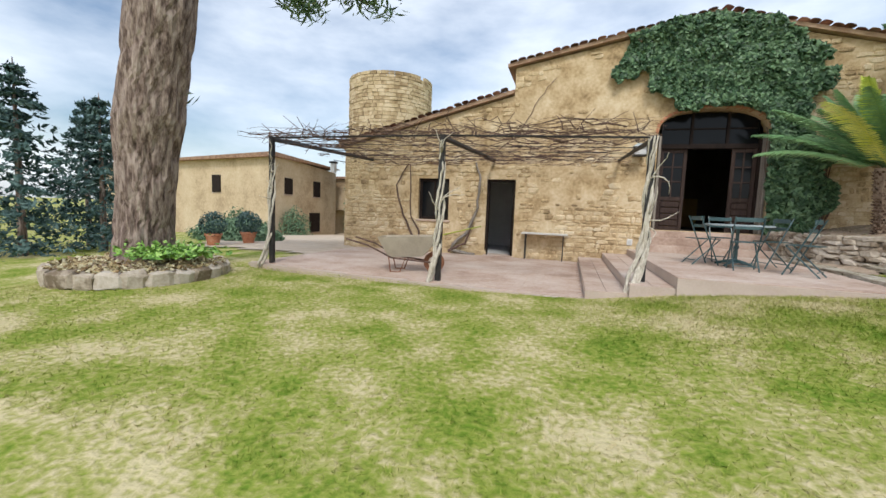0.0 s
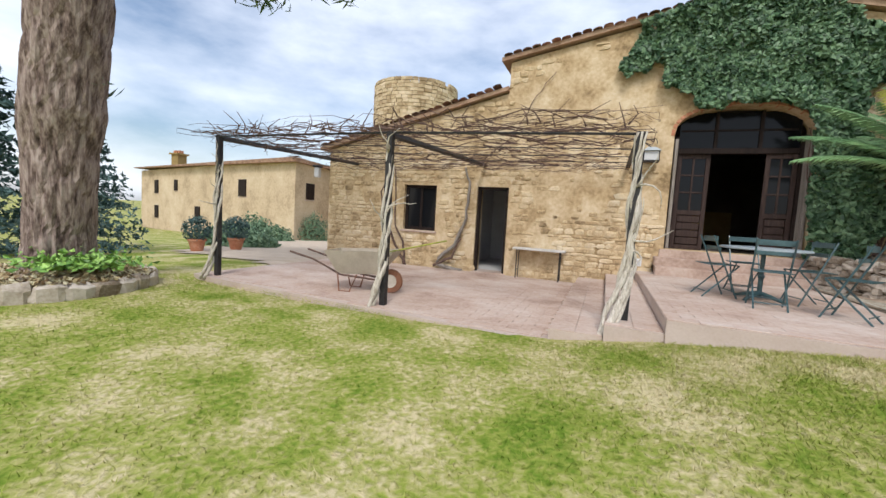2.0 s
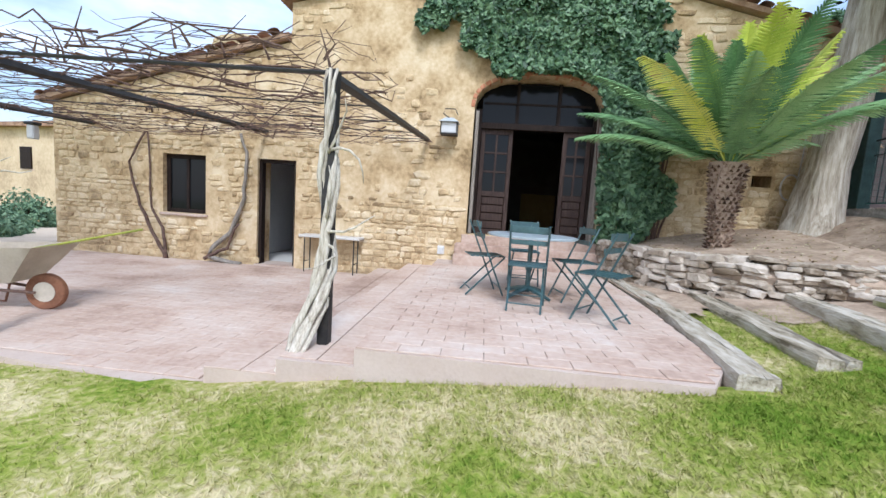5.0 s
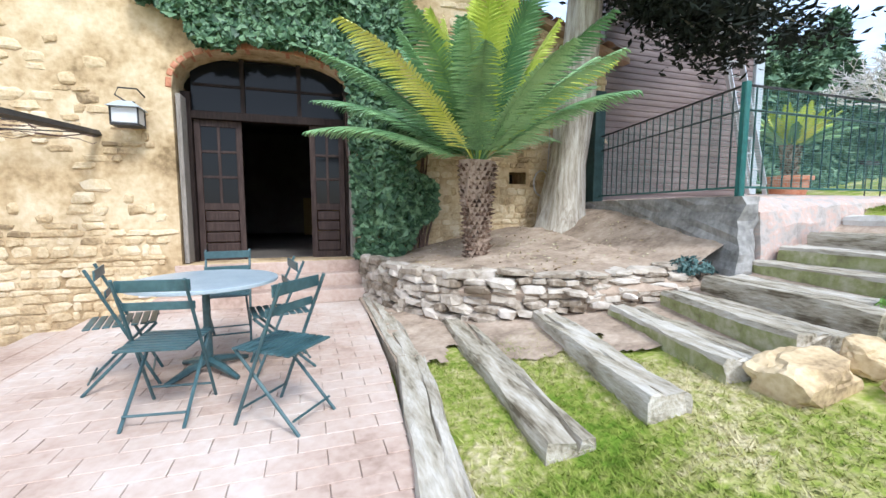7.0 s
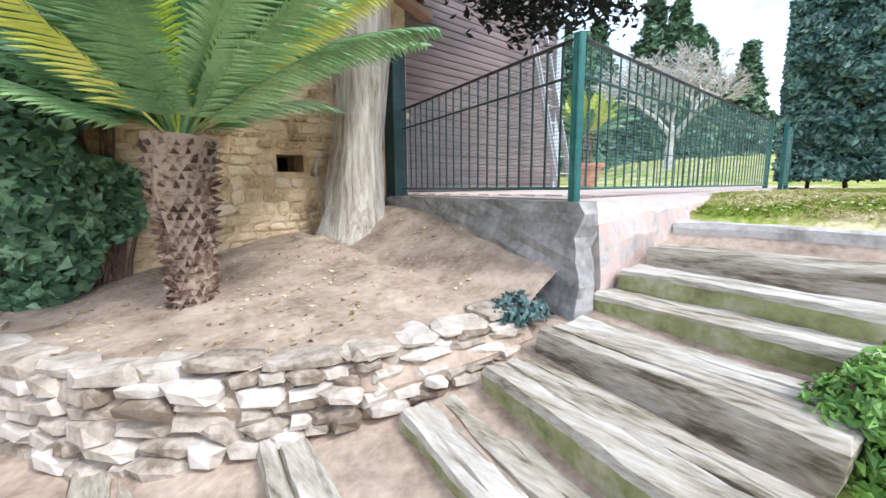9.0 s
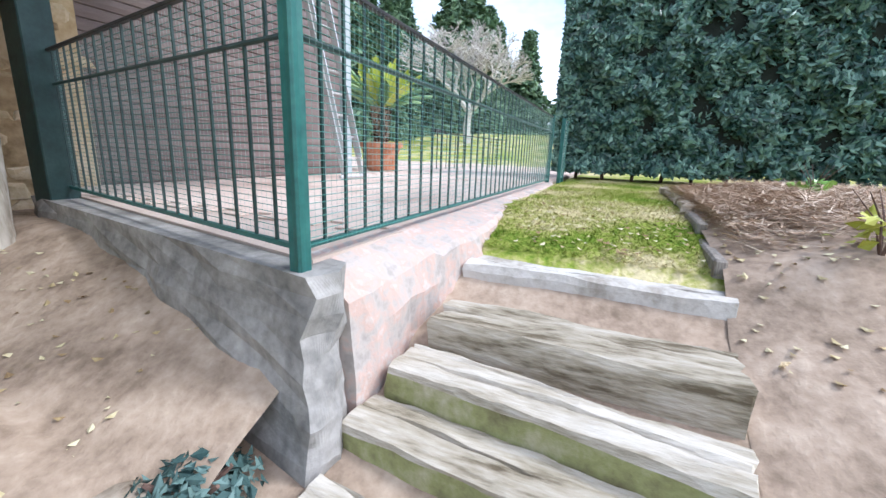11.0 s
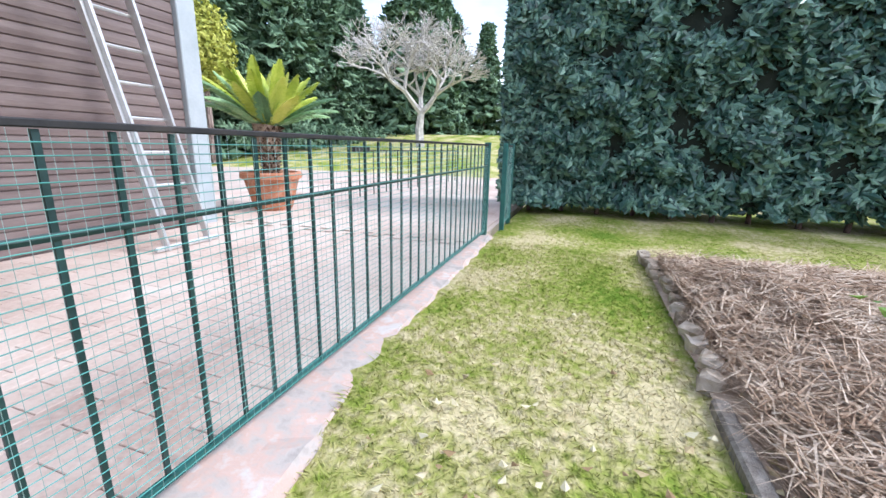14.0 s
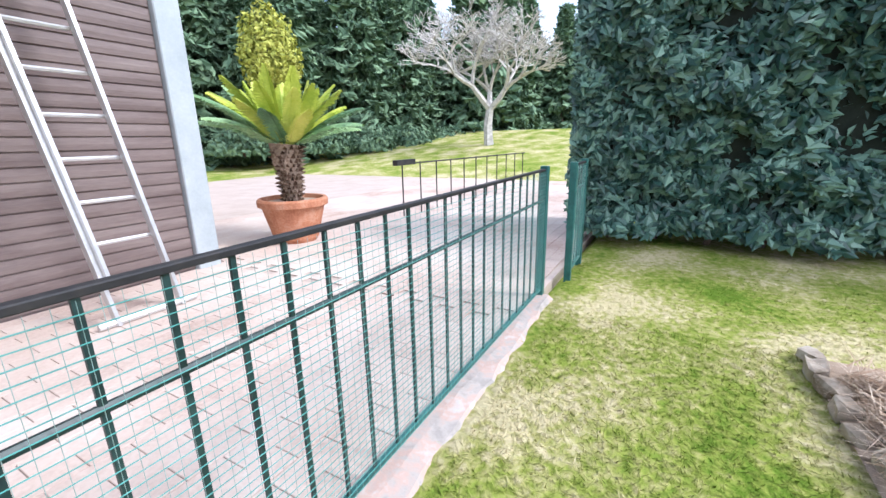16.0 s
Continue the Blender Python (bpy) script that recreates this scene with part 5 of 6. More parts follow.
def pine():
    t = thing("stone_pine", "huge stone pine with plated reddish-grey bark", "tree", (-5.42, 3.86, 0.1))
    b = bmesh.new()
    H = 9.0
    n, seg = 110, 56
    rows = []
    for i in range(n + 1):
        z = H * i / n
        rad = float(np.interp(z, [0, 0.3, 1.0, 2.0, 2.45, 2.8, 4, 6, 9], [0.50, 0.42, 0.40, 0.43, 0.48, 0.45, 0.45, 0.42, 0.32]))
        ox = float(np.interp(z, [0, 2, 4, 9], [0, 0.26, 0.78, 1.5]))
        row = []
        for k in range(seg):
            a = 2 * math.pi * k / seg
            e = noise.voronoi(Vector((math.cos(a) * 3.4, math.sin(a) * 3.4, z * 1.5)))[0]
            plate = min(0.30, e[1] - e[0]) * 0.13
            rr2 = rad * (1 + 0.05 * noise.noise((math.cos(a) * 1.5, math.sin(a) * 1.5, z))) + plate - 0.02
            row.append(b.verts.new((ox + rr2 * math.cos(a), rr2 * math.sin(a) - ox * 0.25, z - 0.1)))
        rows.append(row)
    for r0, r1 in zip(rows, rows[1:]):
        for k in range(seg):
            b.faces.new((r0[k], r0[(k + 1) % seg], r1[(k + 1) % seg], r1[k]))
    part("trunk", b, M_PINE, t)
    limbs, c = bmesh.new(), []
    r = random.Random(9)
    for k in range(30):
        a = r.uniform(0, 6.28)
        L = r.uniform(2.2, 4.6)
        p = Vector((0.7, -0.15, r.uniform(6.5, 8.8)))
        q = p + Vector((math.cos(a) * L, math.sin(a) * L, r.uniform(0.2, 1.6)))
        tube(limbs, [p, p.lerp(q, 0.5), q], [0.11, 0.07, 0.02], 6)
        for j in range(160):
            s = r.uniform(0.4, 1.05)
            c.append(p.lerp(q, s) + Vector((r.gauss(0, 0.5), r.gauss(0, 0.5), r.gauss(0.1, 0.3))))
    for q in ((2.0, 1.5, 4.75), (2.9, 2.3, 4.95), (1.4, 2.4, 5.1)):
        p = Vector((0.5, 0, 6.2))
        q = Vector(q)
        tube(limbs, [p, p.lerp(q, 0.5) + Vector((0, 0, 0.2)), q], [0.06, 0.04, 0.012], 6)
        for j in range(300):
            s = r.uniform(0.72, 1.08)
            c.append(p.lerp(q, s) + Vector((r.gauss(0, 0.2), r.gauss(0, 0.2), r.gauss(0.05, 0.1))))
    for j in range(70):
        c.append(Vector((0.62 + r.gauss(0, 0.12), 0.1 + r.gauss(0, 0.12), 2.75 + r.gauss(0, 0.09))))
    part("limbs", limbs, M_PINE, t)
    leaves("crown", c, np.tile((0, 0, 1.0), (len(c), 1)), 0.045, M_CON, t, 6.0)
    # planted ring round its foot
    ring = thing("stone_planter", "low ring of pale stones with trailing plants round the pine", "planter", (-5.2, 3.7, 0))
    me = [stone_mesh("stone", M_DRY, 1, 1, 1, 40 + s) for s in range(6)]
    for k in range(26):
        a = 2 * math.pi * k / 26
        share("stone", me[k % 6], pose(1.15 * math.cos(a), 1.15 * math.sin(a), 0.03 + 0.015 * (k % 3), r.uniform(-5, 5), r.uniform(-5, 5), math.degrees(a) + 90) @ Matrix.Diagonal((0.31, 0.2, 0.24, 1)), ring)
    part("soil", lathe([(1.12, -0.2), (1.1, 0.09), (0.6, 0.2), (0.0, 0.22)], 24), M_SOIL, ring)
    c = []
    for j in range(2600):
        a, q = r.uniform(0, 6.28), 1.2 * math.sqrt(r.uniform(0.12, 1))
        c.append((q * math.cos(a), q * math.sin(a), 0.12 + 0.08 * (1 - q) + r.uniform(0, 0.1)))
    leaves("ground_cover", c, np.tile((0, 0, 1.0), (len(c), 1)), 0.06, M_LITTER, ring)
    c = [(0.55 + r.gauss(0, 0.3), 0.05 + r.gauss(0, 0.3), 0.32 + abs(r.gauss(0, 0.08))) for j in range(700)]
    leaves("ground_cover", c, np.tile((0, 0, 1.0), (len(c), 1)), 0.07, M_BUSH, ring)


pine()


def conifer(name, label, at, h, rad, mat, seed, dens=1.0, leaf=0.13, group=""):
    t = thing(name, label, "tree", at, 0, group)
    r = random.Random(seed)
    part("trunk", tube(bmesh.new(), [(0, 0, -0.3), (0, 0, h * 0.5), (0, 0, h)], [h * 0.022, h * 0.014, 0.01], 7), M_PINE, t)
    c, nn = [], []
    whorls = int(h / 0.26)
    for k in range(whorls):
        z = 0.15 + (h - 0.15) * k / whorls
        R = rad * (1 - z / h) ** 1.0 * r.uniform(0.8, 1.12) + 0.08
        for j in range(9):
            a = r.uniform(0, 6.28)
            for i in range(int(22 * dens)):
                s = r.uniform(0.1, 1.0)
                w = h * (0.013 * (1.15 - s) + 0.003)
                c.append((math.cos(a) * R * s + r.gauss(0, w), math.sin(a) * R * s + r.gauss(0, w), z - R * 0.34 * s + 0.20 * R * s * s + r.gauss(0, 0.05)))
                nn.append((math.cos(a) * 0.4, math.sin(a) * 0.4, 0.8))
    leaves("crown", c, nn, leaf, mat, t, 2.4)
    return t


fir = conifer("fir_tree", "tall blue-green fir with drooping layered branches", (-11.7, 5.5, -0.5), 5.0, 2.1, M_FIR, 1, 1.0, 0.08, "firs beside the lawn")
for x, y, s, rz in ((-11.4, 7.2, 0.92, 40), (-14.0, 5.0, 0.95, 80), (-14.2, 8.6, 1.0, 120), (-14.6, 2.6, 1.0, 200)):
    copy_thing(fir, pose(x, y, -0.5, 0, 0, rz) @ Matrix.Scale(s, 4))
green = conifer("conifer", "tall dense green conifer in the far tree belt", (27, 24, 2.8), 10.5, 3.6, M_CON, 2, 1.0, 0.3, "far tree belt")
r9 = random.Random(31)
for k in range(34):
    a = k / 33
    x, y = 20 + 26 * a + r9.uniform(-1, 1), 31 - 16 * a + r9.uniform(-1.5, 1.5)
    if k % 2:
        x, y = x + 3, y + 3
    copy_thing(green, pose(x, y, 2.4, 0, 0, r9.uniform(0, 360)) @ Matrix.Scale(r9.uniform(0.75, 1.25), 4))
for k in range(10):
    copy_thing(green, pose(46 + r9.uniform(-2, 3), 14 - 4.5 * k + r9.uniform(-1, 1), 1.5, 0, 0, r9.uniform(0, 360)) @ Matrix.Scale(r9.uniform(0.9, 1.2), 4))


def shrub(name, label, at, rx, ry, rz, count, size, mat, seed, dome=True):
    t = thing(name, label, "shrub", at)
    r = np.random.default_rng(seed)
    d = r.normal(0, 1, (count, 3))
    d /= np.linalg.norm(d, axis=1)[:, None]
    if dome:
        d[:, 2] = np.abs(d[:, 2])
    q = r.uniform(0.55, 1.05, count)[:, None] * (1 + 0.22 * np.array([noise.noise(Vector(p) * 2.4 + Vector((seed, 0, 0))) for p in d]))[:, None]
    leaves("foliage", d * q * np.array([rx, ry, rz]), d, size, mat, t, 1.7)
    b = bmesh.new()
    for k in range(9):
        a = 2 * math.pi * k / 9
        tube(b, [(0, 0, -0.1), (math.cos(a) * rx * 0.3, math.sin(a) * ry * 0.3, rz * 0.4), (math.cos(a) * rx * 0.6, math.sin(a) * ry * 0.6, rz * 0.75)], [0.025, 0.018, 0.008], 5)
    part("stems", b, M_TWIG, t)
    return t


shrub("shrub", "bright green leafy shrub beside the sleeper steps", (8.68, 4.95, 0.8), 0.36, 0.36, 0.5, 5200, 0.03, M_BUSH, 3)
shrub("shrub", "low grey-green herb at the head of the wall", (8.62, 6.72, 1.06), 0.25, 0.2, 0.14, 500, 0.035, M_FIR, 4)
yt = shrub("yellow_tree", "rounded yellow-green tree before the tree belt", (24.0, 20.6, 6.5), 1.15, 1.15, 1.7, 5000, 0.13, M_YEL, 6, False)
part("trunk", tube(bmesh.new(), [(0, 0, -4.6), (0, 0, -2), (0.1, 0, 0.6)], [0.14, 0.11, 0.06], 8), M_PINE, yt)
for k, (x, y) in enumerate(((27, 21), (29.5, 20), (32, 19), (35, 18.5), (38, 17.5), (41, 15), (24, 23))):
    shrub("shrub", "dark rounded shrub under the far trees", (x, y, 2.6), 1.6, 1.3, 1.3, 1300, 0.16, M_CON, 20 + k)


def bare_tree(at, h, label):
    t = thing("bare_tree", label, "tree", at)
    r = random.Random(17)
    b = bmesh.new()

    def grow(p, d, L, rad, depth):
        q = p + d * L
        mid = p.lerp(q, 0.5) + Vector((r.uniform(-1, 1), r.uniform(-1, 1), r.uniform(-0.5, 1))) * L * 0.07
        tube(b, [p, mid, q], [rad, rad * 0.85, rad * 0.7], 5 if depth < 3 else 3)
        if depth >= 8:
            return
        for k in range(3 if depth in (0, 1, 2, 3, 4, 6) else 2):
            e = (d + Vector((r.gauss(0, 1), r.gauss(0, 1), r.gauss(0.12, 0.5))) * (0.75 if depth < 2 else 0.6)).normalized()
            if depth == 0:
                a = 2 * math.pi * k / 3 + 0.4
                e = Vector((math.cos(a), math.sin(a), 1.05)).normalized()
            e.z = max(e.z, -0.1)
            grow(q, e, L * r.uniform(0.66, 0.86), max(rad * 0.62, 0.016), depth + 1)
    grow(Vector((0, 0, -0.2)), Vector((0, 0, 1)), h * 0.24, h * 0.036, 0)
    part("crown", b, M_PALE, t)


bare_tree((31, 13.9, 2.95), 7.2, "wide bare tree with pale leafless branches")


# ---- hedge, bed and upper lawn things ----
def hedge():
    t = thing("hedge", "tall clipped laurel hedge with dark glossy leaves", "hedge")
    # Added filler box; its near-black stands for shade between the leaves.
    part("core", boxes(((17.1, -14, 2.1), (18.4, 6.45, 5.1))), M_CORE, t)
    rg = np.random.default_rng(12)
    n = 52000
    y = 6.85 - 18 * rg.uniform(0, 1, n) ** 1.5
    z = rg.uniform(1.98, 5.35, n)
    x = np.array([17.0 + 0.34 * noise.noise((a * 1.3, b * 1.3, 0)) + 0.3 * noise.noise((a * 3.2, b * 3.2, 5)) for a, b in zip(y, z)]) + rg.uniform(-0.12, 0.14, n)
    c1 = np.stack([x, y, z], 1)
    m = 5000
    c2 = np.stack([rg.uniform(17, 18.5, m), 6.72 + rg.uniform(-0.15, 0.1, m), rg.uniform(2.0, 5.3, m)], 1)
    c3 = np.stack([rg.uniform(17, 18.5, m), 6.7 - 18 * rg.uniform(0, 1, m), 5.28 + rg.normal(0, 0.1, m)], 1)
    leaves("foliage", np.concatenate([c1, c2, c3]), np.concatenate([np.tile((-1, 0, 0.4), (n, 1)), np.tile((0, 1, 0.4), (m, 1)), np.tile((0, 0, 1.0), (m, 1))]), 0.085, M_HEDGE, t, 1.9)
    b = bmesh.new()
    for k in range(34):
        yy = 6.4 - k * 0.55
        tube(b, [(17.3 + rr.uniform(-0.1, 0.2), yy, 1.7), (17.35, yy + rr.uniform(-0.1, 0.1), 2.4)], [0.04, 0.03], 6)
    tagged(part("stems", b, M_TWIG, t), kind="stuff")


hedge()


def bed_z(x, y):
    d = min(1, max(0, (5.0 - y) / 0.7)) * min(1, max(0, (14.4 - x) / 0.8))
    return ground_z(x, y) + 0.02 + d * (0.10 + 0.12 * max(0, noise.noise((x * 0.7, y * 0.7, 8)) + 0.4) + 0.03 * noise.noise((x * 5, y * 5, 2)))


tagged(sheet("planting_bed", lambda x, y: y < 4.92 and 9.0 < x < 14.5 and y > 0.6, 9, 14.6, 0.5, 5.1, 0.12, 0, M_SOIL, bed_z), "bare soil bed strewn with straw and leaves", "flower bed", kind="structure")
v, f = [], []
rs = np.random.default_rng(3)
for k in range(30000):
    x, y = rs.uniform(10.6, 14.3), 4.85 - abs(rs.normal(0, 1.3))
    if y < 0.7 or (x < 11.7 and rs.random() < 0.8 * (11.7 - x)):
        continue
    a, L, h = rs.uniform(0, 6.28), rs.uniform(0.08, 0.3), rs.uniform(-0.04, 0.07)
    z = bed_z(x, y) + rs.uniform(0.005, 0.09)
    dx, dy, w = math.cos(a) * L, math.sin(a) * L, 0.0085
    j = len(v)
    v += [(x, y, z), (x - dy / L * w, y + dx / L * w, z + 0.003), (x + dx, y + dy, z + h)]
    f.append((j, j + 1, j + 2))
tagged(data_object("straw_mulch", v, f, M_STRAW), "loose dry straw heaped over the bed", "straw", kind="stuff")
c = []
for k in range(900):
    x, y = rs.uniform(9.8, 13), rs.uniform(2.2, 4.9)
    c.append((x, y, bed_z(x, y) + 0.015))
for k in range(170):
    x, y = 10.5 + abs(rs.normal(0, 0.8)), rs.uniform(5.0, 6.2)
    c.append((x, y, ground_z(x, y) + 0.035))
for k in range(500):
    x, y = rs.uniform(6.3, 9.2), rs.uniform(7.2, 9.8)
    if y > rub_y(x) + 0.2:
        c.append((x, y, bank_z(x, y) + 0.012))
tagged(leaves("fallen_leaves", c, np.tile((0, 0, 2.5), (len(c), 1)), 0.028, M_LITTER), "fallen pale leaves scattered on soil and grass", "leaves", kind="stuff")
edge = thing("bed_edging", "row of weathered boards and pale stones edging the bed", "edging", kind="structure")
for k, (x0, x1) in enumerate(((10.45, 11.2), (11.22, 11.95))):
    b = bmesh.new()
    box(b, (0, -0.035, -0.15), (x1 - x0, 0.035, 0.055), 0.012, pose(x0, 4.95 - 0.015 * k, ground_z(x0, 5) + 0.03, 0, 0, -1))
    part("board", b, M_GREYWOOD, edge)
em = [stone_mesh("stone", M_DRY, 1, 1, 1, 60 + s) for s in range(5)]
for k in range(14):
    x = 12.08 + k * 0.185
    share("stone", em[k % 5], pose(x, float(np.interp(x, [12, 13.2, 14.5], [4.9, 4.84, 4.95])) + rr.uniform(-0.03, 0.03), ground_z(x, 5) + 0.05, rr.uniform(-8, 8), rr.uniform(-8, 8), rr.uniform(-25, 25)) @ Matrix.Diagonal((rr.uniform(0.1, 0.17), 0.1, rr.uniform(0.06, 0.11), 1)), edge)
for k, (x, y, z, s) in enumerate(((7.6, 5.1, 0.74, 0.46), (7.98, 5.02, 0.86, 0.28), (7.85, 4.7, 0.72, 0.36), (8.75, 4.72, 1.05, 0.4), (10.0, 4.72, 1.38, 0.2), (9.3, 4.72, 1.12, 0.3), (7.35, 4.25, 0.5, 0.36))):
    rb = bmesh.new()
    bmesh.ops.create_icosphere(rb, subdivisions=4, radius=0.62)
    for q in rb.verts:
        n0 = q.co.normalized()
        q.co *= 1 + 0.30 * noise.noise(n0 * 1.6 + Vector((k * 5.0, 0, 0))) + 0.10 * noise.noise(n0 * 5 + Vector((0, k * 3.0, 0))) + 0.03 * noise.noise(n0 * 14)
        q.co = Vector([math.copysign(min(abs(a), 0.5), a) for a in q.co])
    ob = mesh_object("boulder", rb, M_STONE)
    ob.matrix_world = pose(x, y, z, 6, -8, 25 * k) @ Matrix.Diagonal((s, s * 0.75, s * 0.6, 1))
    tagged(ob, "ochre boulder set beside the sleeper steps", "rock", "rocks beside the steps")
for k, (x, y) in enumerate(((10.5, 4.3), (11.3, 3.8), (12.6, 3.9))):
    sp = thing("dry_plant", "small withered stalk plant standing in the bed", "plant", (x, y, bed_z(x, y)))
    b = bmesh.new()
    for j in range(6):
        a = j * 1.05
        tube(b, [(0, 0, -0.03), (math.cos(a) * 0.05, math.sin(a) * 0.05, 0.16), (math.cos(a) * 0.16, math.sin(a) * 0.16, 0.30)], [0.006, 0.005, 0.002], 4)
    part("stalks", b, M_TWIG, sp)
    c = [(rr.gauss(0, 0.1), rr.gauss(0, 0.1), rr.uniform(0.03, 0.2)) for j in range(40)]
    leaves("leaves", c, np.tile((0, 0, 1.0), (40, 1)), 0.05, M_BUSH if k == 2 else M_YEL, sp)
hr = thing("cable_loop", "loop of pale cable hanging on the wall", "cable")
b = bmesh.new()
tube(b, [(8.9 + 0.14 * math.cos(a * 0.45) * (1 + 0.1 * a / 14), 9.95, 2.12 + 0.22 * math.sin(a * 0.45)) for a in range(30)], [0.012] * 30, 6)
tube(b, [(9.0, 9.95, 2.2), (9.05, 9.96, 2.9), (8.98, 9.97, 3.6)], [0.01] * 3, 5)
part("cable", b, M_PALE, hr)


# ---- far buildings ----
def far_window(parent, p, along, w, h):
    a = Vector(along).normalized()
    m = Matrix.Translation(p) @ Matrix(((a.x, a.y, 0, 0), (a.y, -a.x, 0, 0), (0, 0, 1, 0), (0, 0, 0, 1)))
    b = bmesh.new()
    box(b, (-w / 2, -0.08, -h / 2), (w / 2, 0.04, h / 2), 0, m)
    win = part("window", b, M_WOOD, parent)
    for s in (-1, 1):
        b = bmesh.new()
        box(b, (s * w / 4 - w / 5, 0.04, -h / 2 + 0.08), (s * w / 4 + w / 5, 0.06, h / 2 - 0.08), 0, m)
        part("pane", b, M_GLASS, win)
    b = bmesh.new()
    box(b, (-w / 2 - 0.15, 0.0, -h / 2 - 0.12), (w / 2 + 0.15, 0.14, -h / 2), 0, m)
    part("sill", b, M_TILE, win)


def farmhouse():
    h = thing("far_farmhouse", "long ochre rendered farmhouse across the drive", "house")
    A, B, C = (-23.9, 29.6), (-57, 37.2), (-24.9, 41.4)
    D = (B[0] + C[0] - A[0], B[1] + C[1] - A[1])
    part("wall", prism([A, C, D, B], -2.5, [5.55, 5.0, 5.0, 5.1]), M_HOUSE, h)
    part("roof", prism([(A[0] + 0.5, A[1] - 0.7), (C[0] + 0.5, C[1]), (D[0], D[1]), (B[0] - 0.5, B[1] - 0.7)], 5.35, [5.75, 5.45, 5.6, 5.45]), M_ROOF, h)
    d = Vector((B[0] - A[0], B[1] - A[1], 0)).normalized()
    nrm = Vector((d.y, -d.x, 0)) * -1
    nrm = nrm if nrm.y < 0 else -nrm
    for s, z, w, hh in ((8.6, 3.0, 1.35, 1.7), (23.5, 3.2, 0.8, 1.3), (29, 3.0, 1.0, 1.7), (29, -0.2, 1.0, 1.6), (18, -0.2, 1.1, 2.0)):
        p = Vector((*A, 0)) + d * s
        far_window(h, (p.x + nrm.x * 0.03, p.y + nrm.y * 0.03, z), d * -1 if d.x > 0 else d, w, hh)
    e = Vector((C[0] - A[0], C[1] - A[1], 0)).normalized()
    for s, z, w, hh in ((2.2, 2.9, 1.2, 1.5), (7.4, 2.9, 1.3, 1.6), (7.0, -0.6, 2.0, 2.0)):
        p = Vector((*A, 0)) + e * s
        far_window(h, (p.x + 0.03, p.y, z), e * -1, w, hh)
    ch = part("chimney", boxes(((-50.5, 36.8, 5.2), (-49.3, 38, 7.2)), ((-50.7, 36.6, 7.2), (-49.1, 38.2, 7.4))), M_YBOARD, h, "yellow rendered chimney with a cap")
    for k in range(3):
        part("pot", boxes(((-50.4 + k * 0.4, 37, 7.4), (-50.15 + k * 0.4, 37.6, 7.75))), M_POT, ch)
    a = thing("archway_annexe", "low ochre annexe with an arched passage", "house")
    bm = bmesh.new()
    out = [(-28.2, -2.5), (-22.4, -2.5), (-22.4, 4.3), (-28.2, 4.6)]
    hole = [(-26.6, -2.2), (-24.0, -2.2)] + [(-25.3 + 1.3 * math.cos(math.pi * k / 10), -0.1 + 0.9 * math.sin(math.pi * k / 10)) for k in range(11)]
    es = []
    for lp in (out, hole):
        vs = [bm.verts.new((x, 43.0, z)) for x, z in lp]
        es += [bm.edges.new((vs[i], vs[(i + 1) % len(vs)])) for i in range(len(vs))]
    bmesh.ops.triangle_fill(bm, edges=es, use_beauty=True)
    r = bmesh.ops.extrude_face_region(bm, geom=list(bm.faces))
    bmesh.ops.translate(bm, verts=[v for v in r["geom"] if isinstance(v, bmesh.types.BMVert)], vec=(0, 4, 0))
    bmesh.ops.recalc_face_normals(bm, faces=list(bm.faces))
    part("wall", bm, M_HOUSE, a)
    part("roof", boxes(((-28.4, 42.6, 4.5), (-22.2, 47.3, 4.75))), M_ROOF, a)


farmhouse()


def tower():
    t = thing("round_tower", "round stone watchtower with a ragged top", "tower", (-17.4, 39.8, -3.8))
    r = random.Random(2)
    part("core", lathe([(4.25, 0), (4.2, 17.6), (0, 17.7)], 40), M_TOWER, t)
    v, f = [], []
    z = 8.0
    while z < 18.1:
        h = r.uniform(0.3, 0.42)
        a = 0
        while a < 6.283:
            w = r.uniform(0.09, 0.2)
            if z < 17.6 or r.random() < 0.93:
                j = len(v)
                ro = 4.3 + r.uniform(-0.03, 0.05)
                for rad in (4.1, ro):
                    for aa, zz in ((a + 0.006, z + 0.02), (a + w - 0.006, z + 0.02), (a + w - 0.006, z + h - 0.02), (a + 0.006, z + h - 0.02)):
                        v.append((rad * math.cos(aa), rad * math.sin(aa), zz))
                f += [(j + 4, j + 5, j + 6, j + 7), (j, j + 1, j + 5, j + 4), (j + 1, j + 2, j + 6, j + 5), (j + 2, j + 3, j + 7, j + 6), (j + 3, j, j + 4, j + 7)]
            a += w
        z += h
    tagged(data_object("masonry", v, f, M_TOWER, t), kind="stuff")
    part("antenna", rod((-2, -1, 17.5), (-2, -1, 19.4), 0.04), M_GREYP, t)
    part("antenna_arm", rod((-2.5, -1, 19), (-1.4, -1, 19), 0.03), M_GREYP, t)


tower()
cy = conifer("far_cypress", "slim dark cypress beside the stone tower", (-22.0, 40.5, -1.5), 13.6, 1.0, M_CON, 8, 0.6, 0.3)
for k, (x, y, a, b2) in enumerate(((-12.5, 13.6, 1.9, 1.0), (-15.0, 15.4, 1.9, 1.1), (-17.6, 17.6, 2.0, 1.2), (-19.5, 21.0, 1.6, 1.9), (-10.6, 12.3, 1.2, 0.75), (-23.5, 31.5, 2.0, 2.6), (-21.5, 25, 1.5, 1.3))):
    shrub("shrub", "rounded green border shrub along the drive", (x, y, ground_z(x, y) - 0.1), a, a * 0.7, b2, 2600, 0.11, M_CON, 50 + k)
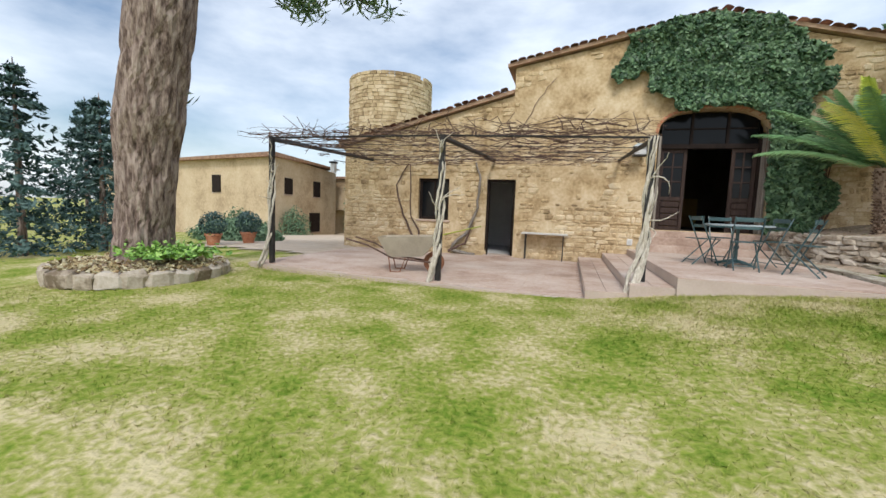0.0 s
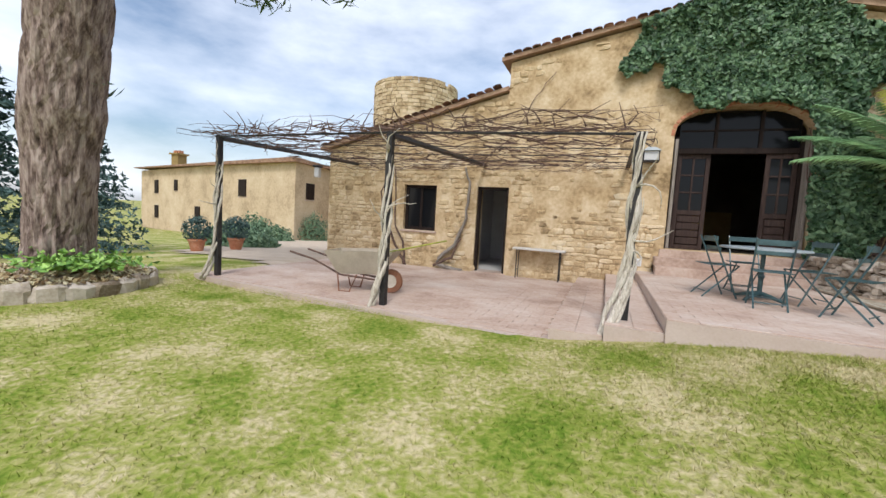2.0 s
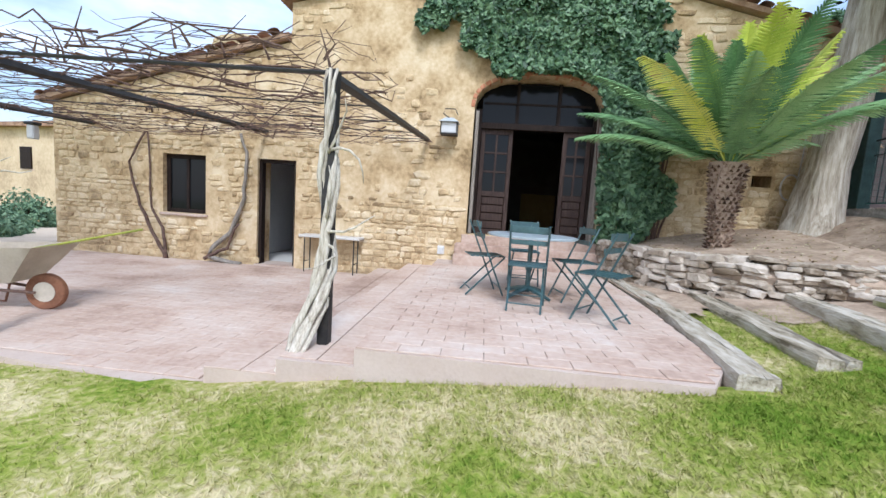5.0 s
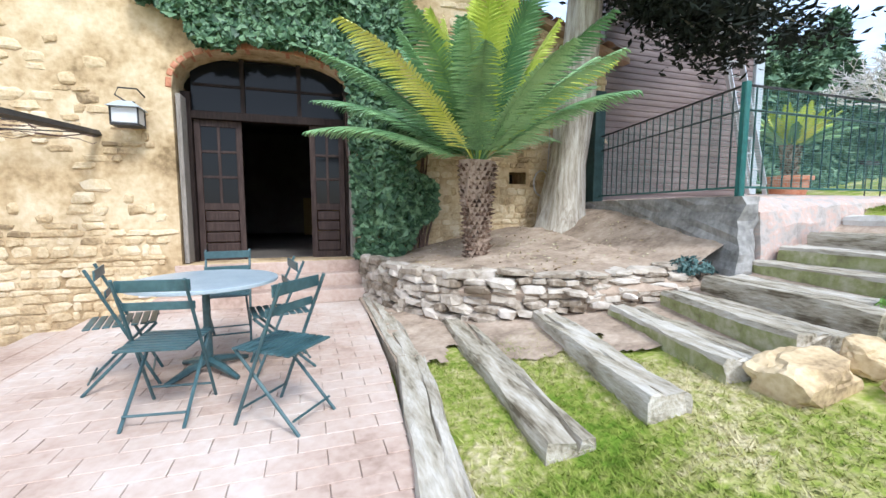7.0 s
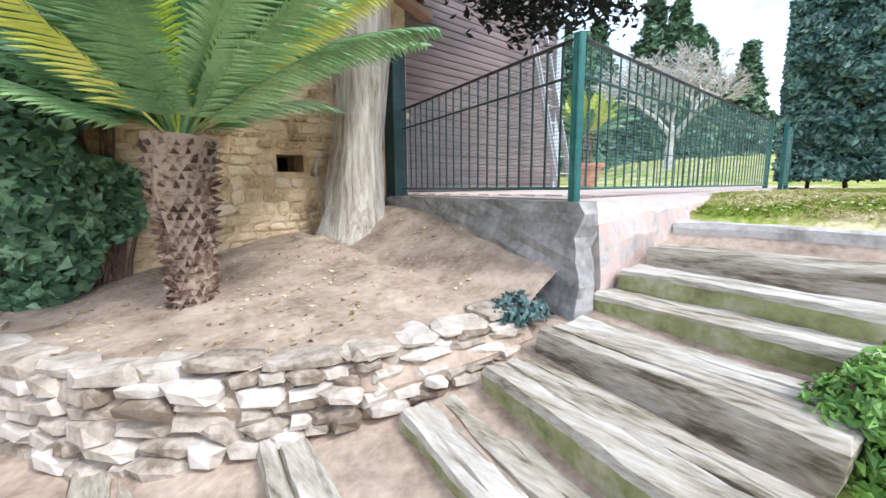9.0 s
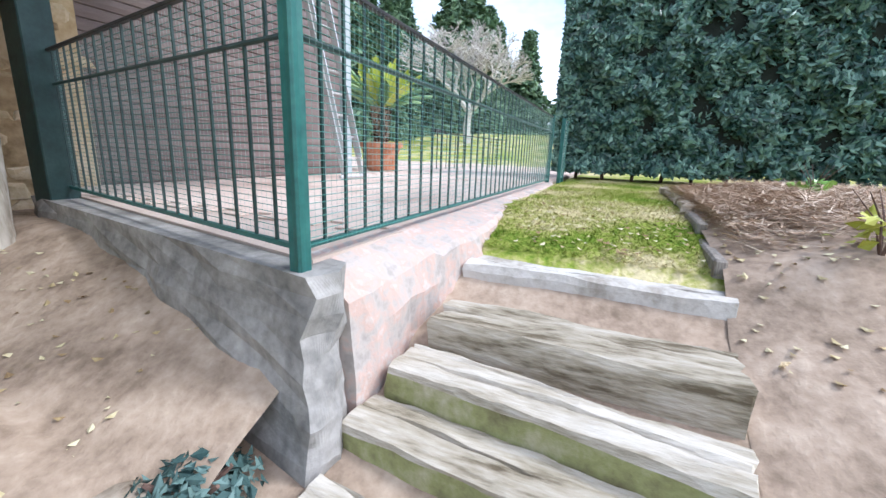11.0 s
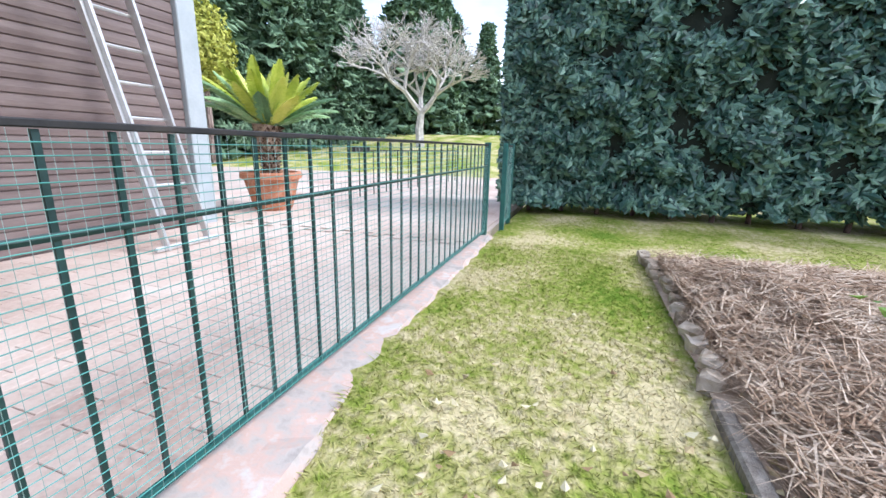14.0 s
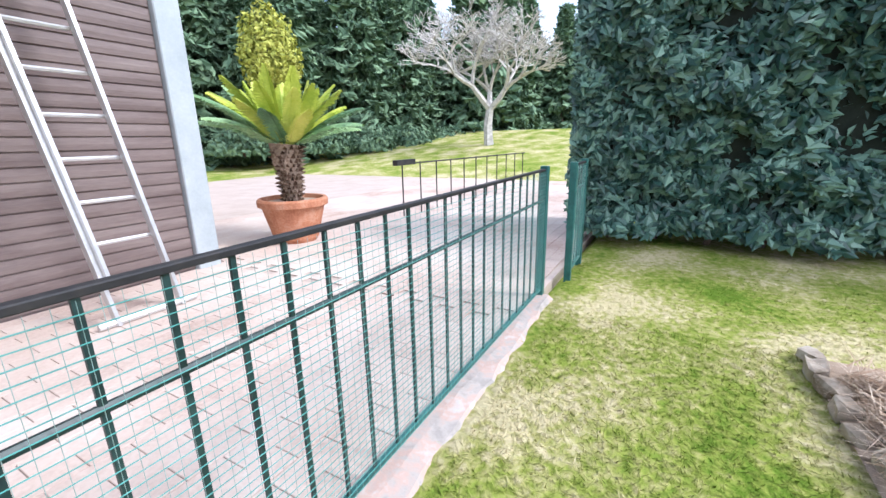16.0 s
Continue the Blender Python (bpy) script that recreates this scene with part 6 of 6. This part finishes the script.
for k, (x, y) in enumerate(((-9.6, 9.3), (-9.2, 10.4))):
    pp = thing("flower_pot", "terracotta pot with a clipped grey-green shrub", "pot", (x, y, ground_z(x, y)))
    part("body", lathe([(0.16, 0), (0.24, 0.34), (0.27, 0.35), (0.27, 0.42), (0.0, 0.40)], 18), M_POT, pp)
    q = rng.normal(0, 1, (700, 3))
    q /= np.linalg.norm(q, axis=1)[:, None]
    leaves("foliage", q * 0.42 * rng.uniform(0.7, 1.05, 700)[:, None] + np.array([0, 0, 0.72]), q, 0.06, M_FIR, pp)
wl2 = thing("wall_lantern", "small black lantern on an iron bracket at the corner", "lamp")
part("bracket", rod((-5.18, 10.1, 2.55), (-5.55, 9.9, 2.6), 0.012), M_BLACK, wl2)
part("body", boxes(((-5.63, 9.83, 2.22), (-5.47, 9.97, 2.5)), bevel=0.02), M_LAMPG, wl2)
part("roof", boxes(((-5.66, 9.80, 2.5), (-5.44, 10.0, 2.56)), bevel=0.02), M_BLACK, wl2)


# ---- grass ----
def grass():
    rg = np.random.default_rng(44)
    v, f = [], []

    def blades(n, x0, x1, y0, y1, ok, h0, h1):
        for k in range(n):
            x, y = rg.uniform(x0, x1), rg.uniform(y0, y1)
            if not ok(x, y):
                continue
            z = ground_z(x, y) - 0.004
            a, h, w = rg.uniform(0, 6.28), rg.uniform(h0, h1), rg.uniform(0.003, 0.006)
            lx, ly = rg.normal(0, 0.04), rg.normal(0, 0.04)
            j = len(v)
            v.extend([(x - math.cos(a) * w, y - math.sin(a) * w, z), (x + math.cos(a) * w, y + math.sin(a) * w, z), (x + lx, y + ly, z + h)])
            f.append((j, j + 1, j + 2))
    lower = lambda x, y: y < (patio_front(x) - 0.02 if x < 1.75 else 4.87) if x < 5.6 else (y < 5.9 - 0.2 * max(0, x - 6.5) or x < 7.2 and y < 7)
    blades(80000, -6, 7.4, 0.3, 6.5, lower, 0.012, 0.045)
    blades(90000, 1.0, 6.6, 1.6, 5.2, lambda x, y: lower(x, y) and rg.random() < min(1, max(0, (y - 1.7) / 3)) * min(1, max(0, (x - 1.0) / 2.5)), 0.012, 0.055)
    blades(16000, 5.9, 7.6, 3.8, 6.8, lower, 0.012, 0.045)
    blades(30000, 10.44, 14.6, 4.95, 6.42, lambda x, y: True, 0.010, 0.035)
    blades(30000, 14.6, 17, 2.5, 6.5, lambda x, y: True, 0.008, 0.025)
    return tagged(data_object("grass", v, f, M_BLADE), "short mown grass blades, part fresh, part dry", "grass", kind="stuff")


grass()


# ---- stones of the front wall ----
def wall_stones():
    me = [stone_mesh("stone", M_STONE, 1, 1, 1, 200 + s) for s in range(14)]
    r = random.Random(77)
    rest, n = [], 0
    places = []
    z = 0.02
    while z < 5.7:
        h = r.uniform(0.05, 0.135)
        x = -5.18 + r.uniform(0, 0.1)
        while x < 10.0:
            L = r.uniform(0.08, 0.30)
            cx, cz = x + L / 2, z + h / 2
            top = 3.0 + (cx + 5.2) * 0.257 if cx < -0.2 else (5.0 + (cx + 0.15) * 0.188 if cx < 4.35 else 5.85 - (cx - 4.35) * 0.25)
            hole = (-0.9 < cx < 0.12 and cz < 2.2) or (-2.95 < cx < -1.7 and 0.82 < cz < 2.2) or (3.2 < cx < 5.9 and 0.35 < cz < 4.0) or (8.2 < cx < 8.7 and 2.0 < cz < 2.4) or (2.8 < cx < 3.05 and 0.45 < cz < 0.7)
            bare = 0.42 + 0.9 * noise.noise((cx * 0.55, cz * 0.75, 2)) + (0.55 if cx < -3.6 else 0) + (0.3 if cz < 1.5 else 0) - (0.35 if cz > 3 and cx > 0 else 0) + (0.45 if cx > 5.9 else 0) + (0.25 if cz > top - 0.5 else 0)
            if not hole and cz < top - 0.1 and r.random() < bare:
                places.append((cx, cz, L, h))
            x += L + r.uniform(0.01, 0.035)
        z += h + r.uniform(0.008, 0.02)
    for cx, cz, L, h in places:
        m = pose(cx, 10.008 + r.uniform(-0.006, 0.018), cz, r.uniform(-3, 3), r.uniform(-4, 4), r.uniform(-2, 2)) @ Matrix.Diagonal((L, 0.075, h, 1))
        k = r.randrange(14)
        if n < 300 and 0.0 < cx < 3.3 and cz < 2.4:
            share("stone", me[k], m, wall_front)
            n += 1
        else:
            rest.append((k, m))
    join_copies("stones", me, rest, wall_front, M_STONE_J)


wall_stones()

# ---- paving bricks ----
tiles(slab, 2.885, 5.69, lambda x: 4.9, 9.36, 0.406, 300, M_TILE_J, 4.905, slab_right)
tiles(patio, -4.68, 1.7, lambda x: patio_front(x) + 0.02, 10.0, -0.012, 0, M_TILE_J, 4.9)
tile2 = tile_me.copy()
tile2.materials[0] = M_TERR
rest = []
for row in range(40):
    y = 6.68 + row * 0.146
    if y > 9.9:
        break
    for k in range(15):
        rest.append((0, Matrix.Translation((9.9 + k * 0.294 - (0.147 if row % 2 else 0), y, 1.816))))
for row in range(40):
    for k in range(34):
        rest.append((0, Matrix.Translation((14.4 + k * 0.294 - (0.147 if row % 2 else 0), 6.68 + row * 0.146, 1.816))))
join_copies("tiles", [tile2], rest, terrace, M_TERR_J)
